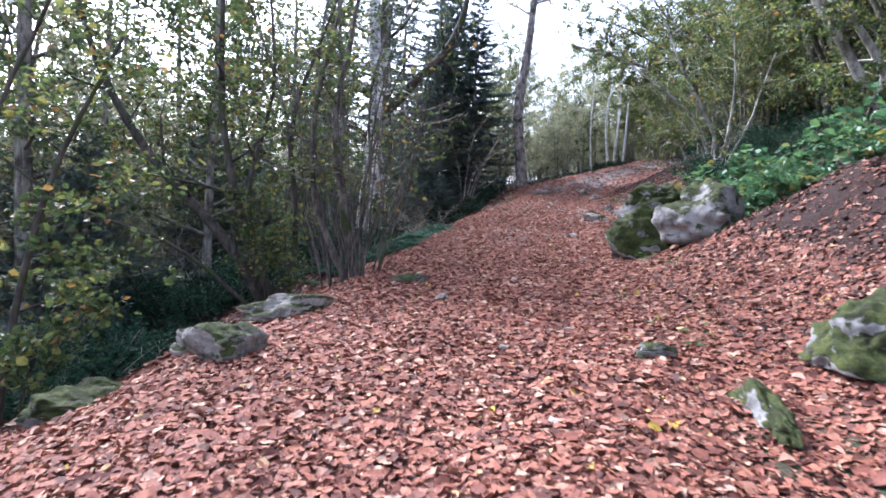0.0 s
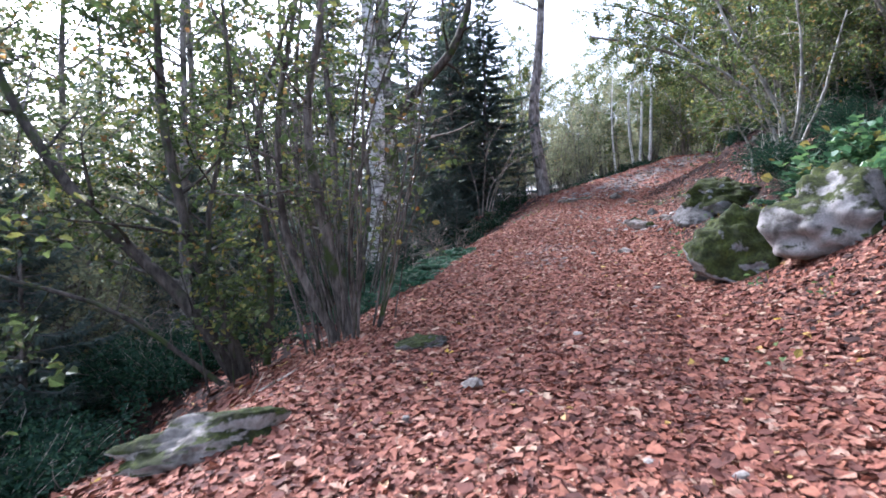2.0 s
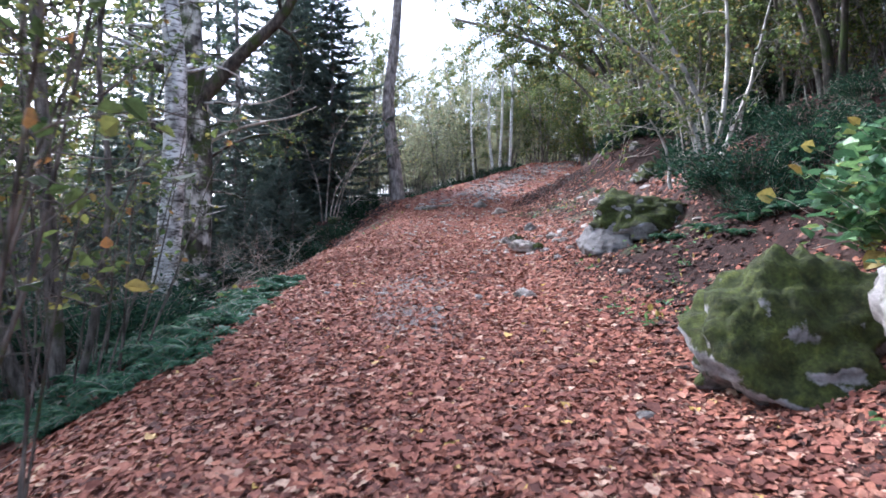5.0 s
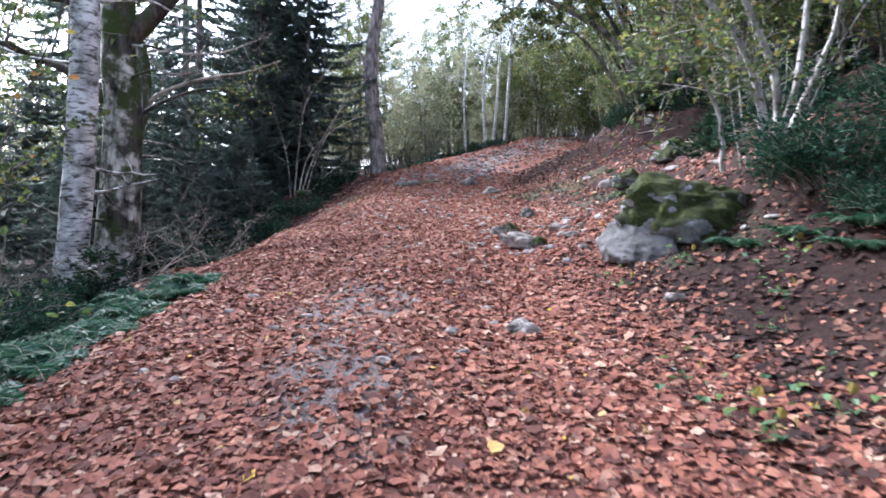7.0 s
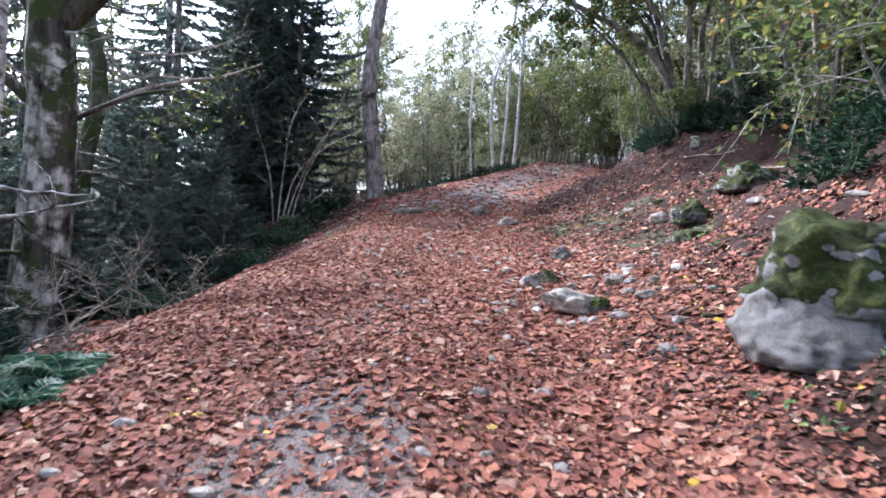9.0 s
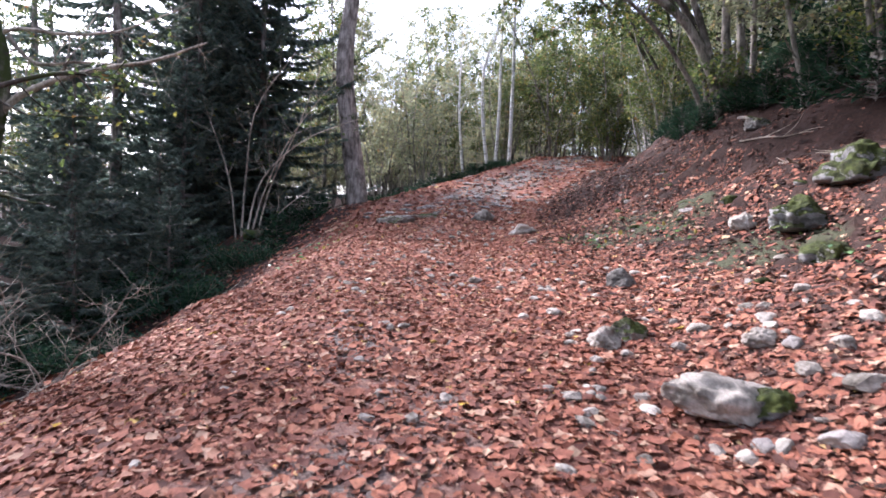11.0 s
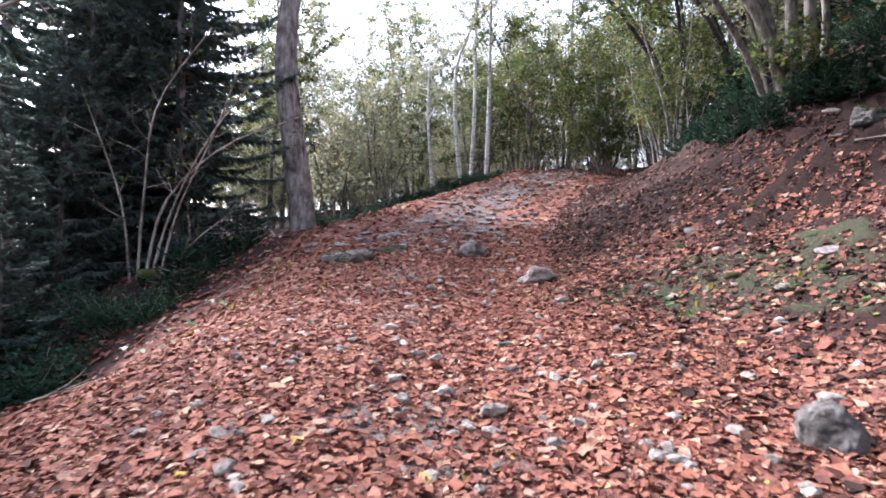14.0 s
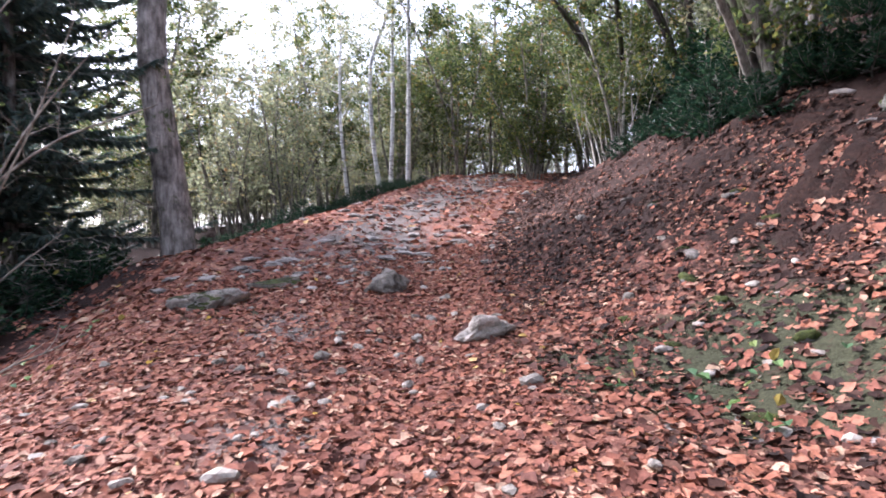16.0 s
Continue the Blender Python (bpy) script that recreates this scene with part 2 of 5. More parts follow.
M_GROUND = ground_mat()
M_LITTER = leaf_mat("fallen_leaf", ((0.0, (0.085, 0.040, 0.031)), (0.2, (0.165, 0.066, 0.047)), (0.45, (0.26, 0.100, 0.066)),
                                    (0.70, (0.33, 0.130, 0.078)), (0.88, (0.36, 0.175, 0.115)), (0.97, (0.46, 0.30, 0.21)), (0.993, (0.50, 0.34, 0.22)), (1.0, (0.55, 0.36, 0.05))), 0.75, 0.08, 0.15)
# darker copy of the fallen leaf, with the bank's shade in its colour
M_SHADELITTER = leaf_mat("shaded_leaf", ((0.0, (0.022, 0.014, 0.012)), (0.45, (0.050, 0.027, 0.021)), (0.82, (0.10, 0.048, 0.034)), (1.0, (0.24, 0.12, 0.08))), 0.8, 0.05, 0.15)
M_HAZEL = leaf_mat("hazel_leaf", ((0.0, (0.045, 0.070, 0.024)), (0.45, (0.090, 0.130, 0.042)), (0.75, (0.145, 0.185, 0.055)),
                                  (0.93, (0.26, 0.24, 0.06)), (1.0, (0.28, 0.14, 0.05))), 0.5, 0.55)
# yellow-green wood leaves, paled to put distant haze into their colour
M_FAR = leaf_mat("hazy_wood_leaf", ((0.0, (0.20, 0.225, 0.14)), (0.5, (0.30, 0.33, 0.20)), (0.8, (0.42, 0.43, 0.25)), (0.95, (0.46, 0.40, 0.18)), (1.0, (0.38, 0.24, 0.12))), 0.6, 0.55)
M_NEEDLE = leaf_mat("needles", ((0.0, (0.070, 0.108, 0.092)), (0.5, (0.13, 0.180, 0.150)), (0.85, (0.17, 0.220, 0.175)), (1.0, (0.20, 0.21, 0.14))), 0.5, 0.4)
M_FERN = leaf_mat("fern_leaf", ((0.0, (0.03, 0.09, 0.05)), (0.6, (0.06, 0.16, 0.085)), (1.0, (0.11, 0.22, 0.09))), 0.5, 0.35)
M_DARKLEAF = leaf_mat("undergrowth_leaf", ((0.0, (0.016, 0.040, 0.024)), (0.6, (0.030, 0.075, 0.045)), (1.0, (0.06, 0.12, 0.055))), 0.75, 0.25, 0.12)
M_BRAMBLE = leaf_mat("bramble_leaf", ((0.0, (0.05, 0.11, 0.05)), (0.6, (0.09, 0.19, 0.085)), (0.93, (0.17, 0.28, 0.09)), (1.0, (0.38, 0.28, 0.07))), 0.45, 0.35)
M_HAZELBARK = bark_mat("hazel_bark", (0.10, 0.088, 0.075), (0.32, 0.29, 0.25), 18.0, 0.2)
M_RODBARK = bark_mat("hazel_rod_bark", (0.045, 0.038, 0.032), (0.20, 0.175, 0.15), 18.0, 0.25)
M_DARKBARK = bark_mat("dark_bark", (0.035, 0.03, 0.025), (0.11, 0.095, 0.08), 16.0, 0.45)
M_PALEBARK = bark_mat("pale_bark", (0.22, 0.20, 0.175), (0.52, 0.50, 0.46), 16.0, 0.1)
M_TRUNK = bark_mat("trunk_bark", (0.12, 0.10, 0.088), (0.38, 0.335, 0.305), 12.0, 0.1, strength=1.0)
M_BIRCH = bark_mat("birch_bark", (0.22, 0.21, 0.20), (0.60, 0.59, 0.57), 5.0, 0.0, True, 0.3, -0.15)
M_MOSSBARK = bark_mat("mossy_bark", (0.06, 0.055, 0.045), (0.26, 0.24, 0.21), 8.0, 1.0, strength=0.8)
M_LOG = bark_mat("rotten_log", (0.05, 0.04, 0.03), (0.2, 0.16, 0.12), 10.0, 0.6, strength=1.0)
M_OLDBEECH = bark_mat("old_beech_bark", (0.06, 0.055, 0.05), (0.58, 0.56, 0.52), 5.0, 0.6, False, 0.6, 0.12)
M_BEECH = bark_mat("beech_bark", (0.12, 0.11, 0.10), (0.74, 0.73, 0.71), 4.0, 0.0, True, 0.4, 0.02)
M_TWIG = bark_mat("twig_bark", (0.24, 0.20, 0.16), (0.50, 0.44, 0.37), 20.0)
M_CONIFERBARK = bark_mat("conifer_bark", (0.10, 0.088, 0.078), (0.33, 0.30, 0.28), 14.0, 0.1, strength=0.9)
M_ROCK = rock_mat("granite", 0.0, (0.23, 0.22, 0.21))
M_ROCKMOSS = rock_mat("mossy_granite", 0.8, (0.34, 0.33, 0.31))
M_ROCKGREEN = rock_mat("moss_grown_granite", 1.15)
M_MOSSCLAD = rock_mat("moss_clad_granite", 1.33)
M_HILL = bark_mat("far_woodland", (0.13, 0.13, 0.13), (0.30, 0.29, 0.30), 0.35, 0.0, False, 0.3)
M_BEDDED = rock_mat("bedded_stone", 0.0, (0.42, 0.385, 0.365))
M_ROCKHALF = rock_mat("granite_with_moss_cap", 0.66, (0.60, 0.58, 0.55))
M_PEBBLE = rock_mat("pale_stone", 0.0, (0.50, 0.455, 0.405))
M_PEBBLEMOSS = rock_mat("pale_stone_with_moss", 0.6, (0.52, 0.48, 0.435))

# ---- mesh tools ----
class Buf:
    """Gathers vertices and faces of one mesh."""

    def __init__(self):
        self.v, self.q, self.t, self.n = [], [], [], 0

    def add(self, verts, quads=None, tris=None):
        verts = np.asarray(verts, float).reshape(-1, 3)
        if quads is not None and len(quads):
            self.q.append(np.asarray(quads, int) + self.n)
        if tris is not None and len(tris):
            self.t.append(np.asarray(tris, int) + self.n)
        self.v.append(verts)
        self.n += len(verts)

    def mesh(self, name, material, smooth=True):
        me = bpy.data.meshes.new(name)
        v = np.concatenate(self.v) if self.v else np.zeros((0, 3))
        q = np.concatenate(self.q) if self.q else np.zeros((0, 4), int)
        t = np.concatenate(self.t) if self.t else np.zeros((0, 3), int)
        me.vertices.add(len(v))
        me.vertices.foreach_set("co", v.astype(np.float32).ravel())
        loops = np.concatenate([q.ravel(), t.ravel()]).astype(np.int32)
        me.loops.add(len(loops))
        me.loops.foreach_set("vertex_index", loops)
        me.polygons.add(len(q) + len(t))
        starts = np.concatenate([np.arange(len(q)) * 4, len(q) * 4 + np.arange(len(t)) * 3]).astype(np.int32)
        me.polygons.foreach_set("loop_start", starts)
        me.polygons.foreach_set("use_smooth", np.full(len(q) + len(t), smooth))
        me.update(calc_edges=True)
        me.validate()
        me.materials.append(material)
        return me


def part(name, shape, material, parent, label="", smooth=True):
    """One mesh object under a thing; its coordinates are the thing's own."""
    ob = new(name, shape.mesh(name, material, smooth))
    ob.parent = parent
    if label:
        tagged(ob, label)
    return ob


def thing(name, m, label, category, group="", kind=""):
    """An Empty at the foot of a thing."""
    ob = new(name)
    ob.empty_display_size = 0.2
    ob.matrix_basis = m
    return tagged(ob, label, category, group, kind)


def solid(name, shape, material, m, label, category, group="", kind="", smooth=True):
    ob = new(name, shape.mesh(name, material, smooth))
    ob.matrix_basis = m
    return tagged(ob, label, category, group, kind)


def unit(v):
    v = np.asarray(v, float)
    return v / np.maximum(np.linalg.norm(v, axis=-1, keepdims=True), 1e-9)


def tube(buf, pts, radii, sides=6, knob=0.0, rng=None):
    """A tapered round limb along pts."""
    pts = np.asarray(pts, float)
    n = len(pts)
    radii = np.broadcast_to(np.asarray(radii, float), (n,))
    tang = unit(np.gradient(pts, axis=0))
    ref = np.array([1.0, 0, 0]) if abs(tang[0][0]) < 0.8 else np.array([0, 1.0, 0])
    side = unit(np.cross(tang, ref))
    other = np.cross(tang, side)
    ang = np.arange(sides) * 2 * np.pi / sides
    rad = radii[:, None] * np.ones(sides)
    if knob and rng is not None:
        rad = rad * (1 + knob * rng.normal(size=rad.shape))
    ring = pts[:, None] + rad[..., None] * (np.cos(ang)[None, :, None] * side[:, None] + np.sin(ang)[None, :, None] * other[:, None])
    i, j = np.meshgrid(np.arange(n - 1), np.arange(sides), indexing="ij")
    k = (j + 1) % sides
    quads = np.stack([i * sides + j, i * sides + k, (i + 1) * sides + k, (i + 1) * sides + j], -1).reshape(-1, 4)
    verts = np.concatenate([ring.reshape(-1, 3), pts[-1:] + tang[-1:] * radii[-1]])
    tip = len(verts) - 1
    base = (n - 1) * sides
    buf.add(verts, quads, [(base + a, base + (a + 1) % sides, tip) for a in range(sides)])


def smooth_path(pts, n):
    """n points on a soft curve through pts."""
    pts = np.asarray(pts, float)
    s = np.concatenate([[0], np.cumsum(np.linalg.norm(np.diff(pts, axis=0), axis=1))])
    u = np.linspace(0, s[-1], n)
    m = np.gradient(pts, s, axis=0) if len(pts) > 2 else np.repeat((pts[1:] - pts[:1]) / s[-1], 2, 0)
    k = np.clip(np.searchsorted(s, u, side="right") - 1, 0, len(pts) - 2)
    h = (s[k + 1] - s[k])[:, None]
    f = ((u - s[k])[:, None]) / h
    return ((2 * f**3 - 3 * f**2 + 1) * pts[k] + (f**3 - 2 * f**2 + f) * h * m[k]
            + (-2 * f**3 + 3 * f**2) * pts[k + 1] + (f**3 - f**2) * h * m[k + 1])


def wander(rng, start, way, length, n=8, bend=0.12, lift=0.0):
    """A limb that grows from start: points that wander, and turn up (lift > 0) or droop."""
    p, d = np.array(start, float), unit(way)
    out, step = [p.copy()], length / (n - 1)
    for _ in range(n - 1):
        d = unit(d + bend * rng.normal(size=3) + np.array([0, 0, lift / n]))
        p = p + d * step
        out.append(p.copy())
    return np.array(out)


def leaves(buf, rng, pos, way, up, length, ratio=0.62, fold=0.25, droop=0.15, ragged=0.0):
    """Many small leaves: six points each, folded along the midrib and curled."""
    n = len(pos)
    if not n:
        return
    way = unit(way)
    side = unit(np.cross(way, up))
    nor = np.cross(side, way)
    L = np.broadcast_to(np.asarray(length, float), (n,))[:, None]
    W = L * ratio * 0.5 * (0.7 + 0.6 * rng.random((n, 1)))
    f = (fold * (0.4 + rng.random((n, 1)))) * W * 1.6
    c = droop * L * (rng.random((n, 1)) * 2 - 0.5)
    mid = pos
    v = np.stack([mid, mid + way * L * 0.36 + side * W + nor * f, mid + way * L * 0.74 + side * W * 0.72 + nor * (f - c * 0.6),
                  mid + way * L - nor * c, mid + way * L * 0.74 - side * W * 0.72 + nor * (f - c * 0.6), mid + way * L * 0.36 - side * W + nor * f], 1)
    if ragged:
        v = v + rng.normal(size=v.shape) * (L * ragged)[:, None]
    k = np.arange(n)[:, None] * 6
    buf.add(v.reshape(-1, 3), np.concatenate([k + np.array([[0, 1, 2, 3]]), k + np.array([[0, 3, 4, 5]])]))


def leafed(buf, rng, twigs, per_m, size, spread=0.06, flat=0.6, ratio=0.7):
    """Leaves along twigs (lists of points)."""
    P, D = [], []
    for tw in twigs:
        seg = np.diff(tw, axis=0)
        ln = np.linalg.norm(seg, axis=1)
        n = int(ln.sum() * per_m + rng.random())
        if n < 1:
            continue
        k = rng.choice(len(seg), n, p=ln / ln.sum())
        P.append(tw[k] + seg[k] * rng.random((n, 1)))
        D.append(unit(seg[k]))
    if not P:
        return
    P, D = np.concatenate(P), np.concatenate(D)
    n = len(P)
    out = unit(D * 0.5 + rng.normal(size=(n, 3)) * np.array([1, 1, 0.45]) + np.array([0, 0, -0.15]))
    up = unit(np.array([0, 0, 1.0]) * flat + rng.normal(size=(n, 3)) * 0.5)
    leaves(buf, rng, P + rng.normal(size=(n, 3)) * spread, out, up, size * (0.6 + 0.7 * rng.random(n)), ratio)


def limbs(buf, rng, stem, r0, r1, count, length, start=0.35, out=0.8, lift=0.3, bend=0.12, twigs=5, twig_len=0.5, sides=4):
    """Side branches with twigs on a stem. Returns the twigs, for leaves."""
    made = []
    n = len(stem)
    for b in range(count):
        f = start + (1 - start) * (b + rng.random()) / count
        i = min(int(f * (n - 1)), n - 2)
        p = stem[i] + (stem[i + 1] - stem[i]) * (f * (n - 1) - i)
        d = unit(stem[i + 1] - stem[i])
        side = unit(np.cross(d, rng.normal(size=3)))
        ln = length * (1.15 - 0.6 * f) * (0.6 + 0.7 * rng.random())
        br = wander(rng, p, d * (1 - out) + side * out, ln, 7, bend, lift)
        r = (r0 + (r1 - r0) * f) * 0.45
        tube(buf, br, np.linspace(r, max(0.003, r * 0.2), 7), sides)
        made.append(br[2:])
        for _ in range(twigs):
            k = rng.integers(2, 6)
            dd = unit(br[k + 1 if k < 6 else 6] - br[k - 1])
            tw = wander(rng, br[k], dd * 0.6 + unit(rng.normal(size=3)) * np.array([0.8, 0.8, 0.4]), twig_len * (0.5 + rng.random()), 5, bend * 1.3, lift * 0.3)
            tube(buf, tw, np.linspace(max(0.004, r * 0.3), 0.002, 5), 3)
            made.append(tw)
    return made


def on_land(x, y, turn=0.0, sink=0.0):
    return pose(x, y, float(land(x, y)) - sink, 0, 0, turn)


def stone_shape(rng, sx, sy, sz, detail=3, lump=0.28, seed=0.0, flat=True):
    """A weathered stone: a ball pushed about, with some cut faces."""
    bm = bmesh.new()
    bmesh.ops.create_icosphere(bm, subdivisions=detail, radius=1.0)
    cuts = [(unit(rng.normal(size=3)), 0.55 + 0.35 * rng.random()) for _ in range(7)]
    for v in bm.verts:
        p = np.array(v.co)
        for nrm, d in cuts:
            over = float(p @ nrm) - d
            if over > 0:
                p = p - nrm * over * 0.85
        q = Vector(p * 1.4) + Vector((seed, seed * 0.7, seed * 1.3))
        p = p * (1 + lump * noise.fractal(q, 0.8, 2.1, 4) + 0.05 * noise.noise(q * 4) + 0.012 * noise.noise(q * 13))
        if flat and p[2] < -0.35:
            p[2] = -0.35 + (p[2] + 0.35) * 0.3
        v.co = Vector((p[0] * sx, p[1] * sy, p[2] * sz))
    bm.verts.index_update()
    b = Buf()
    b.add([v.co[:] for v in bm.verts], None, [[v.index for v in f.verts] for f in bm.faces])
    bm.free()
    return b

# ---- ground ----
def spaced(lo, hi, step, far, growth):
    """Coordinates: even steps from lo to hi, then ever wider to +-far."""
    mid = list(np.arange(lo, hi + 1e-6, step))
    w, p, up = step, hi, []
    while p < far:
        w *= growth
        p += w
        up.append(p)
    w, p, dn = step, lo, []
    while p > -far:
        w *= growth
        p -= w
        dn.append(p)
    return np.array(dn[::-1] + mid + up)


def bare(x, y):
    """Where the leaves lie thin: grit shows on the worn middle of the track and on the stony rise."""
    x, y = np.asarray(x), np.asarray(y)
    d = x - station(y)[0]
    worn = np.exp(-((d + 0.2) / 0.8) ** 2) * np.clip((y - 11) / 2, 0, 1) * (0.5 + 0.5 * np.sin(1.9 * x + 1.1 * y) * np.sin(1.3 * y - 0.9 * x + 2))
    spots = sum(np.exp(-(((x - a) / r) ** 2 + ((y - b) / (1.6 * r)) ** 2)) for a, b, r in ((1.6, 13.6, 0.55), (1.3, 14.9, 0.5), (2.1, 15.4, 0.4), (2.9, 18.6, 0.4), (4.0, 22.3, 0.5)))
    stony = np.clip((y - 28.5) / 2.5, 0, 1) * np.exp(-((d + 0.4) / 2.1) ** 2)
    return np.clip(0.46 * worn + 0.27 * spots + 0.36 * stony, 0, 0.8)


def soil(x, y):
    """Patches of dark bare soil between the leaves at the foot of the bank; past y 26 they also stand in for shade."""
    x, y = np.asarray(x), np.asarray(y)
    return np.clip(sum(np.exp(-(((x - a) ** 2 + (y - b) ** 2) / r**2)) for a, b, r in ((4.65, 13.1, 0.42), (4.8, 13.8, 0.5), (4.25, 12.45, 0.3), (5.1, 14.3, 0.45), (5.7, 14.0, 0.6), (4.4, 14.6, 0.35), (5.9, 13.2, 0.6), (3.65, 12.1, 0.3), (6.3, 16.6, 0.5), (6.6, 18.2, 0.5), (6.9, 19.8, 0.5), (7.1, 21.2, 0.5), (7.3, 22.6, 0.5), (7.0, 24.2, 0.5), (8.6, 27.6, 0.8), (9.4, 28.9, 0.9), (10.3, 30.2, 1.0), (9.6, 27.4, 0.9), (11.4, 31.4, 1.0), (10.7, 28.6, 1.1), (12.3, 32.6, 1.0), (9.0, 26.2, 0.5), (11.8, 29.8, 1.1), (4.3, 7.7, 0.55), (4.6, 8.5, 0.5), (4.8, 6.9, 0.55), (11.6, 26.6, 0.9), (12.6, 25.4, 0.9))), 0, 1)


def mossy(x, y):
    """Green mossy turf showing through the leaves on the gentle foot of the bank."""
    x, y = np.asarray(x), np.asarray(y)
    return sum(np.exp(-((x - a) ** 2 + (y - b) ** 2) / r**2) for a, b, r in ((7.0, 23.8, 0.42), (7.6, 24.4, 0.38), (7.9, 23.3, 0.45), (8.4, 24.9, 0.4), (6.6, 24.7, 0.28), (7.3, 22.4, 0.3), (7.4, 20.4, 0.4)))


def shaded_soil(x, y):
    """Dark soil at the foot of the bank, above the track and round the stony crest, darkened further in place of shade.
    """
    x, y = np.asarray(x), np.asarray(y)
    d = x - station(y)[0]
    low = np.clip((d - 2.2) / 0.7, 0, 1) * np.clip((y - 10.8) / 1.2, 0, 1) * np.clip((17.0 - y) / 1.5, 0, 1)
    knoll = np.clip((d - 3.0) / 0.5, 0, 1) * np.clip((11 - y) / 1.5, 0, 1)
    high = np.clip((d - 1.9) / 0.7, 0, 1) * np.clip((y - 25.8) / 1.2, 0, 1)
    upper = np.clip((d - 4.6) / 1.5, 0, 1)
    return 0.8 * np.clip(np.maximum(np.maximum(low, knoll), np.maximum(high, upper)), 0, 1)


gx, gy = spaced(-8, 16, 0.16, 900, 1.12), spaced(-3, 44, 0.16, 900, 1.12)
X, Y = np.meshgrid(gx, gy, indexing="ij")
Z = land(X, Y)
near = np.clip(1 - (np.abs(X - 4) - 10) / 6, 0, 1) * np.clip((50 - Y) / 6, 0, 1)
Z = Z + near * np.random.default_rng(3).normal(size=Z.shape) * (0.008 + 0.03 * np.clip((X - station(Y)[0] - 2.6) / 2, 0, 1))
nx, ny = len(gx), len(gy)
i, j = np.meshgrid(np.arange(nx - 1), np.arange(ny - 1), indexing="ij")
g = Buf()
g.add(np.stack([X, Y, Z], -1).reshape(-1, 3), np.stack([i * ny + j, (i + 1) * ny + j, (i + 1) * ny + j + 1, i * ny + j + 1], -1).reshape(-1, 4))
D = X - station(Y)[0]
# last term darkens the bank past y 25.5 in place of shade
hum = np.clip((-D - 3.0) / 2.5, 0, 0.6) + np.clip((D - 2.6) / 2.6, 0, 0.55) * np.clip((Y - 8) / 3, 0.3, 1) + 0.15 * np.clip((D - 1.7) / 1.0, 0, 1) * np.clip((Y - 25.5) / 2, 0, 1)
hum = np.clip(hum + 0.8 * soil(X, Y) + 0.6 * shaded_soil(X, Y), 0, 1.0)
gri = bare(X, Y)
mos = sum(np.exp(-((X - mx) ** 2 + (Y - my) ** 2) / r**2) for mx, my, r in ((6.9, 23.8, 0.8), (7.6, 23.2, 0.7), (6.6, 24.9, 0.7), (7.0, 21.0, 0.8), (5.3, 15.2, 0.9), (-1.9, 4.9, 0.8), (2.1, 5.2, 0.5), (1.9, 2.9, 0.6), (4.5, 28.0, 0.6), (2.6, 26.5, 0.8)))
ground_ob = solid("ground", g, M_GROUND, Matrix(), "woodland track and slopes under russet fallen leaves", "ground", kind="structure")
cov = ground_ob.data.attributes.new("cover", "FLOAT_COLOR", "POINT")
cov.data.foreach_set("color", np.stack([hum, np.clip(gri, 0, 0.6), np.clip(mos * 0.6 + 0.4 * mossy(X, Y), 0, 0.5), np.ones_like(hum)], -1).astype(np.float32).ravel())


# ---- fallen leaves ----
def litter(rng, n, x0, x1, y0, y1, size, keep, unshaded=True):
    """n tries of leaves lying over a strip beside the track's centre."""
    y = y0 + (y1 - y0) * rng.random(n)
    cx = station(y)[0]
    x = cx + x0 + (x1 - x0) * rng.random(n)
    d = x - cx
    thin = bare(x, y) + 0.4 * soil(x, y) + 0.7 * mossy(x, y) + np.clip((-d - 2.6) / 4.0, 0, 0.7) + np.clip((d - 1.8) / 3.0, 0, 0.55) * np.clip((y - 8) / 3, 0.35, 1) + 0.15 * np.clip((d - 1.5) / 0.9, 0, 1) * np.clip((y - 25.5) / 2, 0, 1)
    ok = rng.random(n) > np.minimum(thin, 0.84) * keep
    if unshaded:   # bright leaves are thinned where the bank is darkened for shade
        ok &= rng.random(n) > shaded_soil(x, y)
    x, y = x[ok], y[ok]
    n = len(x)
    e = 0.05
    nrm = unit(np.stack([-(land(x + e, y) - land(x - e, y)) / (2 * e), -(land(x, y + e) - land(x, y - e)) / (2 * e), np.ones(n)], -1))
    a = rng.random(n) * 2 * np.pi
    up = unit(nrm + rng.normal(size=(n, 3)) * np.array([0.11, 0.11, 0.05]))
    way = unit(np.cross(up, np.stack([np.cos(a), np.sin(a), np.zeros(n)], -1)))
    L = size * (0.5 + 1.35 * rng.random(n) ** 2.2)
    p = np.stack([x, y, land(x, y) + 0.008 + 0.018 * rng.random(n)], -1) - way * L[:, None] * 0.5
    b = Buf()
    leaves(b, rng, p, way, up, L, 0.78, 0.16, 0.3, 0.09)
    return b


rng = np.random.default_rng(11)
